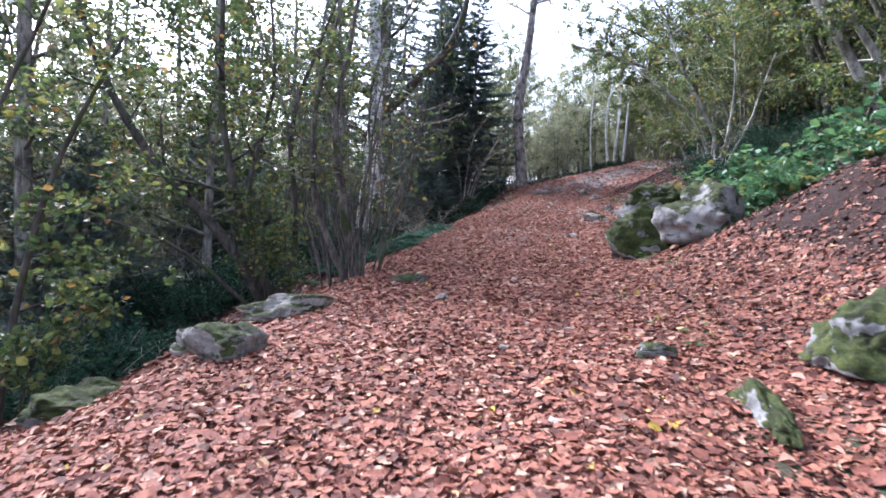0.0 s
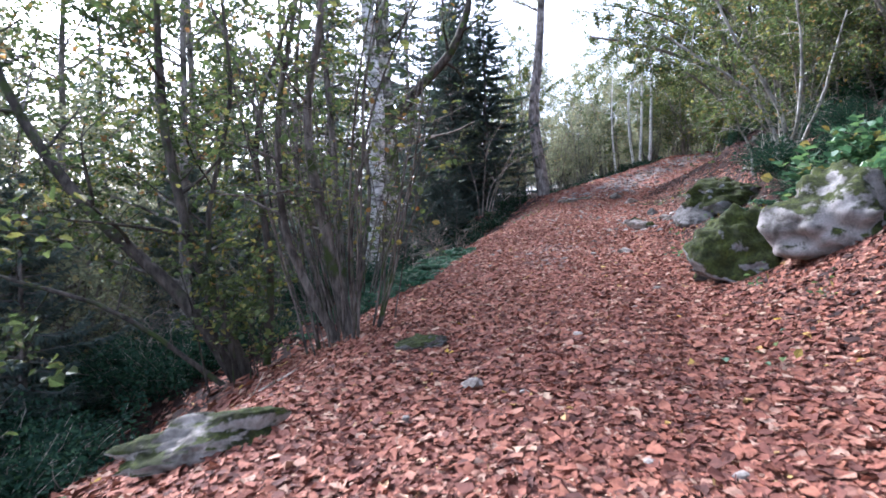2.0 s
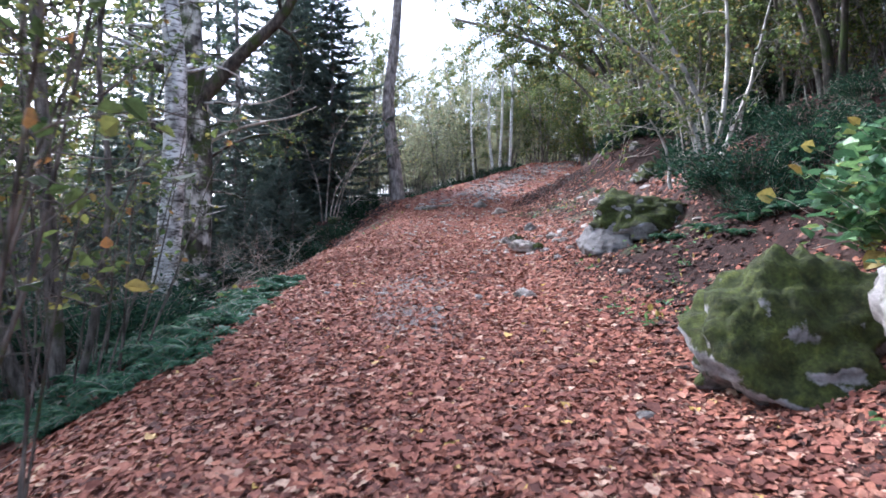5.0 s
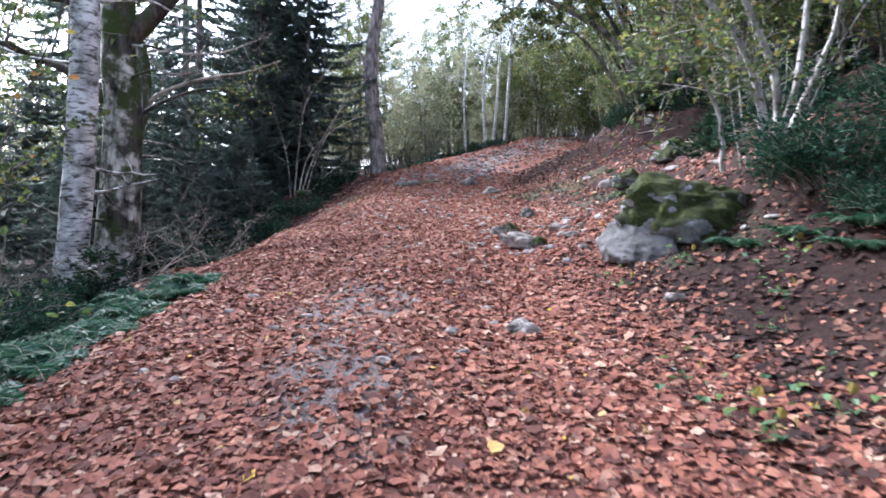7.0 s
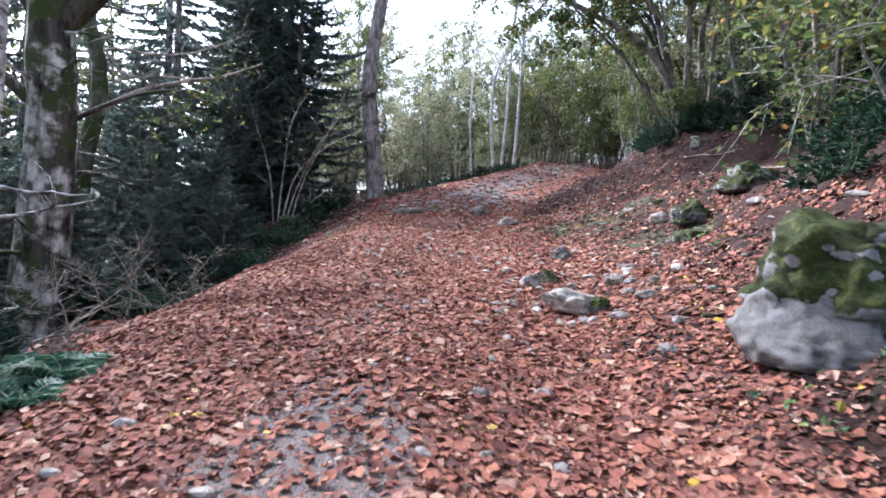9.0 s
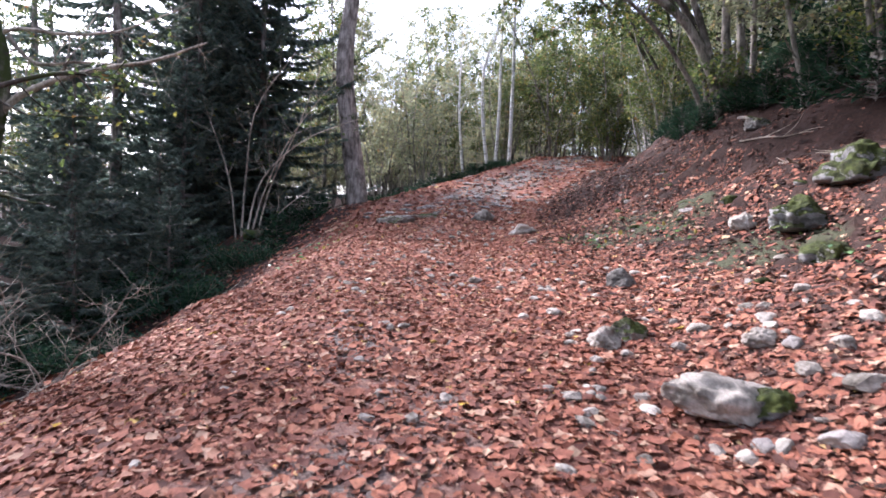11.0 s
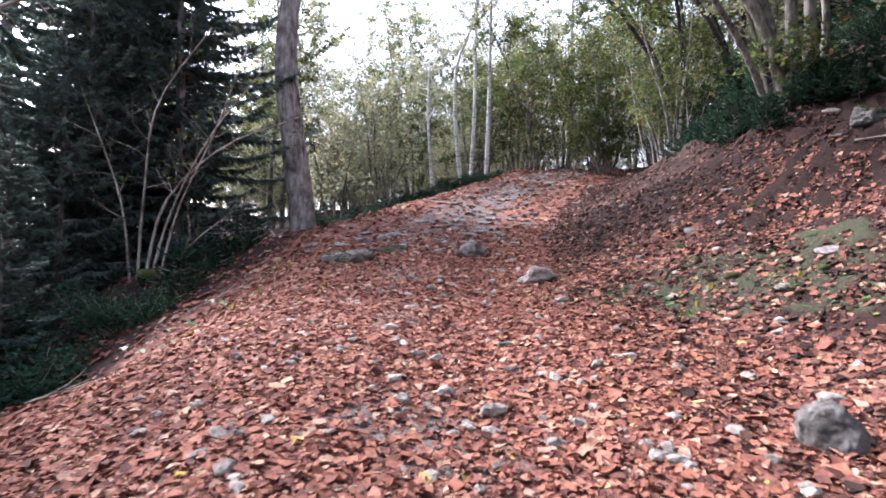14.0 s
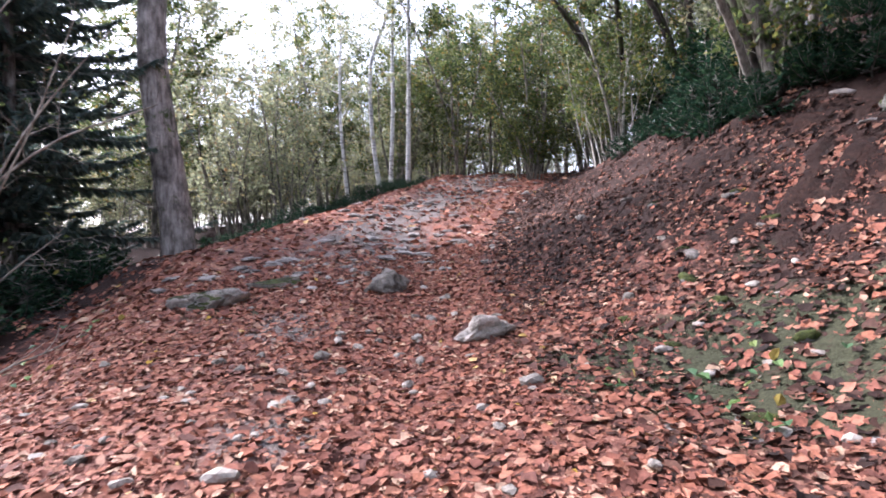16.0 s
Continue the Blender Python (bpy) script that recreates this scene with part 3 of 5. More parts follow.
# bank and verge strips take the leaf colour darkened for shade
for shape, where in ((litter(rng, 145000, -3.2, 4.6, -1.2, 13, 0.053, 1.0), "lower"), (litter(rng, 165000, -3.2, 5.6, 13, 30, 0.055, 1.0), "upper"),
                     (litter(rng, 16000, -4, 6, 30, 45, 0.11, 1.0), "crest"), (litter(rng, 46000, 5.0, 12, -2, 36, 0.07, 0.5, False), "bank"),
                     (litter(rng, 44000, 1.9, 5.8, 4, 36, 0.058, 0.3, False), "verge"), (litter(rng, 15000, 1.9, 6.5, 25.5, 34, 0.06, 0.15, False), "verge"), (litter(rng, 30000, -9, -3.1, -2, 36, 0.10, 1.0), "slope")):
    solid("fallen_leaves", shape, M_SHADELITTER if where in ("bank", "verge") else M_LITTER, Matrix(), {"lower": "deep russet fallen leaves covering the lower woodland track", "upper": "dry russet fallen leaves among stones on the track",
          "crest": "thin brown fallen leaves on the stony crest", "verge": "fallen leaves at the foot of the bank, coloured dark for shade", "bank": "brown fallen leaves on the uphill bank, its shade put into their colour", "slope": "scattered brown leaves on the steep downhill slope"}[where],
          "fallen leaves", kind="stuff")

# ---- kinds of trees ----
def conifer(rng, height, spread, bare_to=0.4, whorl=0.34, trunk_r=0.14, sprigs=46, droop=0.5):
    """A spruce: trunk, whorls of drooping branches, flat sprays of needles. Built at the origin."""
    wood, green = Buf(), Buf()
    zs = np.linspace(-0.3, height, 16)
    tr = np.stack([0.05 * np.sin(zs * 0.4), 0.04 * np.cos(zs * 0.5) - 0.04, zs], -1)
    tube(wood, tr, trunk_r * (1 - 0.93 * np.clip(zs / height, 0, 1)), 9, 0.04, rng)
    z = bare_to
    while z < height * 0.985:
        f = z / height
        reach = spread * (1 - f) ** 0.85 * (0.75 + 0.3 * rng.random()) + 0.12
        k = 6 if f < 0.8 else 5
        a0 = rng.random() * 6.3
        for b in range(k):
            a = a0 + 2 * np.pi * b / k + rng.normal() * 0.22
            d = np.array([np.cos(a), np.sin(a), 0.0])
            ln = reach * (0.42 + 0.75 * rng.random())
            s = np.linspace(0, 1, 7)[:, None]
            br = np.array([0, 0, z + rng.uniform(-0.6, 0.6) * whorl]) + d * ln * s + np.array([0, 0, 1.0]) * ln * (0.25 * (1 - 1.6 * droop) * s - droop * 0.55 * s**2 + 0.28 * s**4 + 0.15 * f * s)
            tube(wood, br, np.linspace(0.018 + 0.006 * ln, 0.004, 7), 3)
            n = int(sprigs * ln / 1.6) + 8
            u = 0.12 + 0.88 * rng.random(n) ** 0.75
            i = np.minimum((u * 6).astype(int), 5)
            p = br[i] + (br[i + 1] - br[i]) * (u * 6 - i)[:, None]
            t = unit(br[i + 1] - br[i])
            lat = np.cross(t, [0, 0, 1.0]) * rng.choice([-1, 1], n)[:, None]
            w = unit(t * (0.75 + 0.3 * rng.random((n, 1))) + lat * 0.8 + np.array([0, 0, -0.3 - 0.9 * droop]) * rng.random((n, 1)))
            leaves(green, rng, p, w, np.array([0, 0, 1.0]) + 0.35 * rng.normal(size=(n, 3)), (0.11 + 0.2 * np.minimum(ln, 2.0) * 0.5 * (1.1 - u)) * (0.6 + 0.8 * rng.random(n)), 0.3, 0.3, 0.3)
        z += whorl * (0.8 + 0.4 * rng.random()) * (1 - 0.35 * f)
    return wood, green


def place_conifer(shapes, x, y, turn, scale, label, group="", sink=0.1, leaf=M_NEEDLE):
    wood, green = shapes
    t = thing("spruce_tree", on_land(x, y, turn, sink), label, "tree", group)
    part("trunk", wood, M_CONIFERBARK, t)
    part("crown", green, leaf, t, smooth=False)
    t.scale = scale
    return t


def broadleaf(rng, height, stems, spread, r, leaf_m, per_m=26, size=0.075, start=0.3, limb=1.0, limb_n=9, lean=0.12, twigs=4):
    """A slender woodland tree or coppice: list of stems (own meshes) and one crown. At the origin."""
    bits, crown_twigs = [], []
    for s in range(stems):
        a = rng.random() * 6.3
        out = lean * (0.4 + rng.random()) if stems > 1 else lean * rng.random() * 0.5
        b = Buf()
        st = wander(rng, (0.12 * np.cos(a) * (stems > 1), 0.12 * np.sin(a) * (stems > 1), -0.25), (np.cos(a) * out, np.sin(a) * out, 1), height * (0.75 + 0.3 * rng.random()), 11, 0.05, 0.1)
        rr = r * (0.7 + 0.5 * rng.random())
        tube(b, st, rr * (1 - 0.85 * np.linspace(0, 1, 11)), 6, 0.05, rng)
        crown_twigs += limbs(b, rng, st, rr, rr * 0.15, limb_n, spread, start, 0.75, 0.25, 0.12, twigs, limb * 0.6)
        bits.append(b)
    crown = Buf()
    leafed(crown, rng, crown_twigs, per_m, size, 0.07)
    return bits, crown


def place_broadleaf(name, shapes, m, bark, leaf, label, category="tree", group=""):
    bits, crown = shapes
    t = thing(name, m, label, category, group)
    for b in bits:
        part("stem" if len(bits) > 1 else "trunk", b, bark, t)
    if crown.n:
        part("crown", crown, leaf, t, smooth=False)
    return t


# ---- beside the track, downhill side ----
# the bare grey trunk at the bend
rng = np.random.default_rng(21)
b = Buf()
base = np.array([4.3, 34.6, float(land(4.3, 34.6))])
tp = smooth_path([(0, 0, -0.4), (-0.02, 0, 0.2), (-0.3, 0.1, 2.4), (-0.52, 0.1, 4.4), (-0.3, 0.05, 7.0), (-0.1, 0, 10.5), (0.1, 0, 15.0)], 22)
tr = np.interp(np.linspace(0, 1, 22), [0, 0.04, 0.3, 1], [0.42, 0.33, 0.27, 0.12])
tube(b, tp, tr, 14, 0.035, rng)
tw = limbs(b, rng, tp, 0.3, 0.12, 16, 3.2, 0.62, 0.75, 0.5, 0.12, 5, 1.0)
crown = Buf()
leafed(crown, rng, tw, 40, 0.085)
t = thing("tall_tree", pose(*base), "tall bare grey-brown trunk standing at the bend of the track", "tree")
part("trunk", b, M_TRUNK, t)
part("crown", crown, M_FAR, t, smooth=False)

# the pair of pale old trunks on the slope
rng = np.random.default_rng(22)
z0 = -1.21
b = Buf()
tp = smooth_path([(0, 0, -0.5), (0.1, 0, 0.8), (0.35, -0.05, 4.3), (0.4, -0.1, 6.4), (0.15, 0, 9.0), (0.2, 0.1, 14.0)], 22)
tube(b, tp, np.linspace(0.30, 0.15, 22), 14, 0.03, rng)
tw = limbs(b, rng, tp, 0.28, 0.12, 12, 3.0, 0.45, 0.8, 0.3, 0.12, 5, 0.9)
crown = Buf()
leafed(crown, rng, tw, 34, 0.08)
t = thing("birch_tree", pose(-3.0, 22.0, z0), "white-barked trunk with dark scars beside an old beech", "tree")
limbs(b, rng, tp, 0.10, 0.08, 13, 2.3, 0.14, 0.92, -0.1, 0.14, 4, 0.7)
part("trunk", b, M_BEECH, t)
part("crown", crown, M_HAZEL, t, smooth=False)

z0 = -0.68
b = Buf()
tp = smooth_path([(0, 0, -0.5), (0, 0, 0.6), (0.1, 0, 4.3), (0.02, 0, 5.8), (-0.1, 0.1, 9.0), (0.3, 0.3, 13.0)], 20)
tube(b, tp, np.interp(np.linspace(0, 1, 20), [0, 0.08, 0.45, 1], [0.62, 0.46, 0.36, 0.15]), 14, 0.04, rng)
tw = limbs(b, rng, tp, 0.3, 0.12, 8, 3.4, 0.55, 0.8, 0.3, 0.12, 5, 0.9)
t = thing("beech_tree", pose(-2.6, 24.0, z0), "old beech with mossy dark trunk and heavy arching limb", "tree")
limbs(b, rng, tp, 0.10, 0.08, 15, 2.6, 0.14, 0.92, -0.1, 0.14, 4, 0.8)
part("trunk", b, M_OLDBEECH, t)
crown = Buf()
for pts, r in (([(0.05, 0, 5.6), (0.5, -0.1, 6.1), (1.25, -0.15, 7.0), (2.2, -0.2, 8.0), (2.85, -0.25, 9.4), (3.0, -0.2, 11.0)], 0.21),
               ([(0, 0, 5.7), (-0.7, 0.2, 6.5), (-1.3, 0.3, 6.6), (-2.5, 0.6, 6.7), (-4.0, 0.7, 6.2)], 0.17),
               ([(-0.1, 0, 4.4), (-0.9, 0.2, 5.0), (-1.8, 0.4, 5.35), (-2.5, 0.5, 5.6), (-3.6, 0.6, 5.5)], 0.11),
               ([(0.1, 0, 4.0), (0.8, 0.4, 4.6), (1.6, 0.7, 5.0), (2.4, 1.0, 5.1)], 0.05)):
    lb = Buf()
    lp = smooth_path(pts, 14)
    tube(lb, lp, np.linspace(r, r * 0.4, 14), 9, 0.04, rng)
    tw += limbs(lb, rng, lp, r, r * 0.4, 6, 1.5, 0.4, 0.7, 0.1, 0.15, 4, 0.8)
    part("limb", lb, M_DARKBARK, t, "dark mossy limb")
leafed(crown, rng, tw, 12, 0.08)
part("crown", crown, M_HAZEL, t, smooth=False)

# the crooked mossy tree beyond
rng = np.random.default_rng(28)
t = thing("crooked_tree", on_land(-3.3, 28.4), "crooked tree with a green mossy trunk and long bare limbs", "tree")
b = Buf()
tp = smooth_path([(-0.9, 0.15, -0.3), (-0.75, 0.1, 1.0), (-0.4, 0.08, 2.12), (-0.16, 0.03, 3.3), (0.05, -0.01, 4.62), (0.2, -0.04, 5.4), (0.2, -0.04, 6.1), (-0.1, 0, 7.2), (-0.6, 0.1, 10.0)], 20)
tube(b, tp, np.linspace(0.29, 0.10, 20), 12, 0.04, rng)
part("trunk", b, M_MOSSBARK, t)
for pts, r in (([(0.15, 0, 4.9), (0.42, -0.08, 5.22), (1.2, -0.23, 5.71), (2.1, -0.4, 5.99), (3.0, -0.58, 6.18), (3.9, -0.73, 6.6)], 0.075),
               ([(0.2, 0, 6.0), (0.23, -0.04, 6.5), (0.87, -0.17, 6.04), (1.68, -0.32, 6.09), (2.4, -0.46, 6.07)], 0.055),
               ([(0.1, 0, 6.4), (0.32, -0.06, 6.6), (1.34, -0.26, 6.54), (2.65, -0.51, 6.76), (3.54, -0.68, 7.15)], 0.04)):
    lb = Buf()
    lp = smooth_path(pts, 14) + np.cumsum(rng.normal(size=(14, 3)) * 0.015, 0)
    tube(lb, lp, np.linspace(r, r * 0.25, 14), 7, 0.05, rng)
    limbs(lb, rng, lp, r, r * 0.3, 7, 1.0, 0.3, 0.75, 0.1, 0.16, 4, 0.5)
    part("limb", lb, M_TWIG, t, "pale bare limb")

# spruces behind them
rng = np.random.default_rng(23)
s_dense = conifer(rng, 13.0, 3.8, 0.5, 0.27, 0.16, sprigs=120)
s_slim = conifer(rng, 18.0, 3.2, 2.2, 0.62, 0.2, sprigs=90, droop=0.7)
s_young = conifer(rng, 6.0, 2.6, 0.3, 0.3, 0.09, sprigs=130, droop=0.4)
spruce = place_conifer(s_dense, 1.3, 35.4, 0, (1, 1, 1), "dense dark spruce reaching down to the ground", "spruces below the track")
c = copy_thing(spruce, on_land(-0.6, 39.2, 110, 0.1))
c.scale = (1.1, 1.1, 1.15)
for x, y, turn, s in ((-0.5, 34.8, 60, 0.9), (0.0, 37.4, 200, 1.1)):
    c = copy_thing(spruce, on_land(x, y, turn, 0.1))
    c.scale = (s, s, s)
first = place_conifer(s_slim, -0.9, 37.7, 0, (1, 1, 1), "tall slender spruce with a pale bare trunk", "spruces below the track")
slim_at = ((-2.75, 34.9, 70, 0.95), (-6.5, 33.0, 140, 1.0), (-4.5, 42, 45, 1.15), (-9, 47, 10, 1.1), (-12.5, 24.0, 30, 0.9), (-9.5, 27.5, 200, 0.95), (-16.0, 20.0, 90, 1.0))
for x, y, turn, s in slim_at:
    c = copy_thing(first, on_land(x, y, turn, 0.1))
    c.scale = (s, s, s)
young = place_conifer(s_young, -2.2, 29.5, 0, (1, 1, 1), "young dark spruce with drooping boughs on the slope", "young spruces")
young_at = ((-3.4, 25.8, 33, 0.85), (-1.7, 27.6, 77, 0.7), (-5.0, 24.2, 123, 0.9), (-0.7, 30.6, 200, 0.6), (-4.6, 27.2, 60, 0.9), (-0.6, 33.0, 120, 0.95), (-6.5, 30.5, 200, 1.1), (-7.5, 24.5, 10, 1.1), (-3.6, 33.5, 80, 1.15), (-0.8, 39.5, 30, 1.2), (-11.5, 20.0, 20, 0.9), (-7.2, 12.4, 40, 0.8), (-1.2, 26.2, 15, 0.5), (-0.2, 28.6, 60, 0.45), (-2.4, 24.6, 100, 0.55), (-9.6, 14.8, 90, 1.0), (-6.6, 17.4, 160, 0.85), (-8.4, 20.6, 220, 1.05), (-13.0, 13.6, 280, 1.2), (-6.4, 20.8, 330, 0.9), (-11.0, 10.2, 15, 0.9), (-5.4, 18.8, 75, 0.7), (-15.0, 18.0, 130, 1.3))
for x, y, turn, s in young_at:
    c = copy_thing(young, on_land(x, y, turn, 0.1))
    c.scale = (s, s, s)

# white birches at the far end
rng = np.random.default_rng(24)
for k, (x, y, pts, r) in enumerate(((10.72, 41.1, [(0, 0, -0.3), (-0.35, 0, 2.5), (-0.3, 0, 4.6), (0.26, 0, 6.1), (0.5, 0, 9.5)], 0.09),
                                    (11.0, 41.0, [(0, 0, -0.3), (0.1, 0, 2.6), (0.15, 0.1, 5.5), (0.4, 0, 10.0)], 0.085),
                                    (11.6, 40.9, [(0, 0, -0.3), (0.05, 0, 3.0), (0.06, 0, 6.6), (0.1, 0.1, 11.0)], 0.095),
                                    (9.7, 41.5, [(0, 0, -0.3), (-0.25, 0.1, 3.0), (-0.2, 0.1, 6.5)], 0.07))):
    b = Buf()
    tp = smooth_path(pts, 14)
    tube(b, tp, np.linspace(r, r * 0.35, 14), 8, 0.03, rng)
    tw = limbs(b, rng, tp, r, r * 0.3, 10, 1.8, 0.45, 0.7, 0.3, 0.12, 5, 0.8)
    crown = Buf()
    leafed(crown, rng, tw, 34, 0.08)
    t = thing("birch_sapling", on_land(x, y), "slim white birch stem at the far side of the track", "tree", "white birches")
    part("trunk", b, M_BIRCH, t)
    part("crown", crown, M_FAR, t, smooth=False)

# arching bare shoots by the fallen log
rng = np.random.default_rng(25)
t = thing("bare_shrub", on_land(1.0, 31.7), "bare arching pale shoots with few yellow leaves", "shrub")
tw = []
for pts, r in (([(0, 0, -0.2), (0.1, 0, 1.6), (0.3, -0.1, 3.2), (1.25, -0.4, 4.7)], 0.024), ([(0.2, 0, -0.2), (0.5, -0.1, 1.0), (1.2, -0.3, 2.6), (2.3, -0.7, 4.1)], 0.024),
               ([(0.35, 0, -0.2), (0.7, -0.1, 1.3), (1.3, -0.3, 2.7), (1.9, -0.5, 4.4)], 0.022), ([(0.1, 0, -0.2), (0.5, 0, 1.5), (1.5, -0.4, 2.5), (2.9, -0.9, 3.1)], 0.025),
               ([(-0.1, 0, -0.2), (-0.3, 0.1, 1.4), (-0.9, 0.2, 3.2)], 0.022), ([(0.3, 0, -0.2), (1.0, -0.3, 0.7), (1.7, -0.5, 1.3)], 0.02)):
    b = Buf()
    r = 1.35 * r
    sp = smooth_path(pts, 12)
    tube(b, sp, np.linspace(r, r * 0.3, 12), 6)
    tw += limbs(b, rng, sp, r, r * 0.3, 9, 0.9, 0.35, 0.6, 0.1, 0.12, 3, 0.4)
    part("stem", b, M_TWIG, t)
crown = Buf()
leafed(crown, rng, tw, 2.0, 0.09)
tagged(part("leaf_spray", crown, M_HAZEL, t, "few yellow-green leaves", smooth=False), kind="stuff")
for k, (x, y, s) in enumerate(((-1.4, 21.0, 0.8), (-0.6, 23.4, 0.7), (-3.8, 20.4, 1.0), (-4.6, 22.4, 1.1), (-2.6, 18.6, 0.8), (-5.6, 14.0, 0.9), (-4.4, 16.4, 0.9), (-6.2, 9.0, 0.9))):
    t = thing("twiggy_shrub", on_land(x, y, 47 * k), "leafless pale twiggy shrub below the track", "shrub", "bare shrubs")
    for q in range(4):
        a = q * 1.6 + rng.random()
        b = Buf()
        sp = wander(rng, (0.06 * np.cos(a), 0.06 * np.sin(a), -0.15), (0.45 * np.cos(a), 0.45 * np.sin(a), 1), 2.4 * s * (0.6 + 0.6 * rng.random()), 9, 0.13, -0.5)
        tube(b, sp, np.linspace(0.016, 0.005, 9), 5)
        limbs(b, rng, sp, 0.016, 0.006, 9, 0.9 * s, 0.2, 0.8, -0.1, 0.15, 4, 0.45)
        part("stem", b, M_TWIG, t)
b = Buf()
tube(b, smooth_path([(-0.4, 0.1, 0.06), (0.1, 0, 0.10), (0.5, -0.3, 0.14)], 9), np.linspace(0.13, 0.09, 9), 10, 0.14, rng)
solid("fallen_log", b, M_LOG, on_land(1.5, 31.2, 10), "short weathered fallen log at the track's edge", "log")

# the hazel thicket downhill
rng = np.random.default_rng(26)


def shoots(rng, n, spread, height, r):
    """Crowded upright rods from one stool."""
    rods, tw = [], []
    for _ in range(n):
        a, q = rng.random() * 6.3, spread * math.sqrt(rng.random())
        b = Buf()
        h = height * (0.45 + 0.6 * rng.random())
        p = wander(rng, (np.cos(a) * q, np.sin(a) * q, -0.25), (np.cos(a) * 0.22, np.sin(a) * 0.22, 1), h, 9, 0.06, 0.0)
        rr = r * (0.5 + 0.8 * rng.random())
        tube(b, p, np.linspace(rr, rr * 0.3, 9), 5)
        tw += limbs(b, rng, p, rr, rr * 0.3, 4, 0.7, 0.45, 0.6, 0.2, 0.1, 3, 0.35, 3)
        rods.append(b)
    return rods, tw


def hazel(x, y, stems, rods, rod_spread, rod_h, bark, label, per_m, seed, size=0.085, limb=(7, 1.4), rod_r=0.014, rod_leaf=1.0, start=0.3):
    """A hazel stool: leaning stems by their points, and a crowd of rods."""
    rng = np.random.default_rng(seed)
    t = thing("hazel_bush", on_land(x, y), label, "shrub", "hazels")
    tw = []
    for pts, r in stems:
        b = Buf()
        p = smooth_path(pts, 14) + np.cumsum(rng.normal(size=(14, 3)) * 0.012, 0)
        tube(b, p, np.linspace(r, r * 0.35, 14), 8, 0.04, rng)
        tw += limbs(b, rng, p, r, r * 0.35, limb[0], limb[1], start, 0.7, 0.15, 0.13, 5, 0.6)
        part("stem", b, bark, t)
    crown = Buf()
    leafed(crown, rng, tw, per_m, size)
    if rods:
        bits, tw2 = shoots(rng, rods, rod_spread, rod_h, rod_r)
        for b in bits:
            part("rod", b, bark, t)
        leafed(crown, rng, tw2, per_m * rod_leaf, size)
    part("crown", crown, M_HAZEL, t, smooth=False)
    return t


hazel(-2.2, 14.2, [([(0, 0, -0.3), (-0.1, 0, 1.5), (-0.2, 0.1, 3.5), (-0.5, 0.2, 6.5)], 0.10), ([(-0.3, 0, -0.3), (-0.8, 0, 1.6), (-0.9, 0, 3.5), (-0.6, 0, 6.5)], 0.07),
                            ([(-0.3, -0.4, -0.3), (-1.2, -0.3, 1.8), (-1.6, 0, 3.5), (-2.6, 0, 6.0)], 0.06), ([(0.1, 0, -0.3), (0.5, 0, 2.0), (0.4, 0, 4.0), (0.8, 0.2, 6.0)], 0.05)],
      34, 0.8, 4.2, M_RODBARK, "crowded hazel stool with thin upright rods and yellowing leaves", 12, 31, rod_leaf=0.5)
hazel(-1.3, 9.8, [([(0, 0, -0.2), (-0.3, 0, 1.1), (-0.5, 0, 2.2), (-0.3, 0.1, 4.5)], 0.085), ([(0.1, 0, -0.2), (0.0, 0.1, 1.3), (0.25, 0.2, 2.6), (0.9, 0.3, 4.2)], 0.028),
                            ([(-0.1, -0.1, -0.2), (-0.7, -0.2, 1.2), (-0.8, -0.2, 2.4), (-0.5, -0.3, 4.4)], 0.06)],
      30, 0.55, 4.4, M_RODBARK, "hazel stool of bare rods at the track's edge", 8, 32, rod_r=0.014, rod_leaf=0.5)
hazel(-2.8, 10.6, [([(0, 0, -0.3), (-0.8, 0, 0.9), (-2.2, 0, 2.3), (-3.4, 0.1, 4.2), (-4.0, 0.2, 6.0)], 0.11), ([(0.1, 0, -0.3), (-0.6, 0, 1.3), (-1.0, 0, 2.8), (-1.2, 0.1, 5.5)], 0.10),
                            ([(0.2, 0, -0.3), (0.3, 0, 1.4), (0.2, 0, 3.0), (0.9, 0.1, 5.5)], 0.06), ([(-0.1, 0, -0.3), (-1.6, -0.3, 0.9), (-3.2, -0.5, 1.5), (-5.0, -0.6, 2.6)], 0.04),
                            ([(0, 0.1, -0.3), (-0.5, 0.2, 1.8), (-0.2, 0.3, 3.8), (-0.4, 0.3, 6.2)], 0.05)],
      12, 0.5, 2.2, M_DARKBARK, "leaning hazel with dark arching stems and yellow-green leaves", 18, 33)
hazel(-4.6, 6.4, [([(0, 0, -0.3), (0.2, 0.1, 1.5), (0.5, 0.3, 3.0), (1.0, 0.5, 4.2)], 0.05), ([(0, 0, -0.3), (-0.3, 0, 1.6), (-0.2, 0.2, 3.4), (0.3, 0.4, 5.0)], 0.045)],
      6, 0.3, 2.6, M_DARKBARK, "hazel below the track with broad green leaves", 24, 34, size=0.10)

rng = np.random.default_rng(27)
b = Buf()
tp = smooth_path([(0, 0, -0.4), (0.05, 0, 1.5), (-0.05, 0, 4.0), (-0.15, 0, 9.0)], 16)
tube(b, tp, np.linspace(0.21, 0.12, 16), 10, 0.03, rng)
tw = limbs(b, rng, tp, 0.2, 0.1, 12, 2.6, 0.35, 0.75, 0.2, 0.12, 5, 0.9)
crown = Buf()
leafed(crown, rng, tw, 40, 0.09)
t = thing("ash_tree", on_land(-8.7, 12.9), "straight grey-green trunk rising from the slope", "tree")
part("trunk", b, M_HAZELBARK, t)
part("crown", crown, M_HAZEL, t, smooth=False)

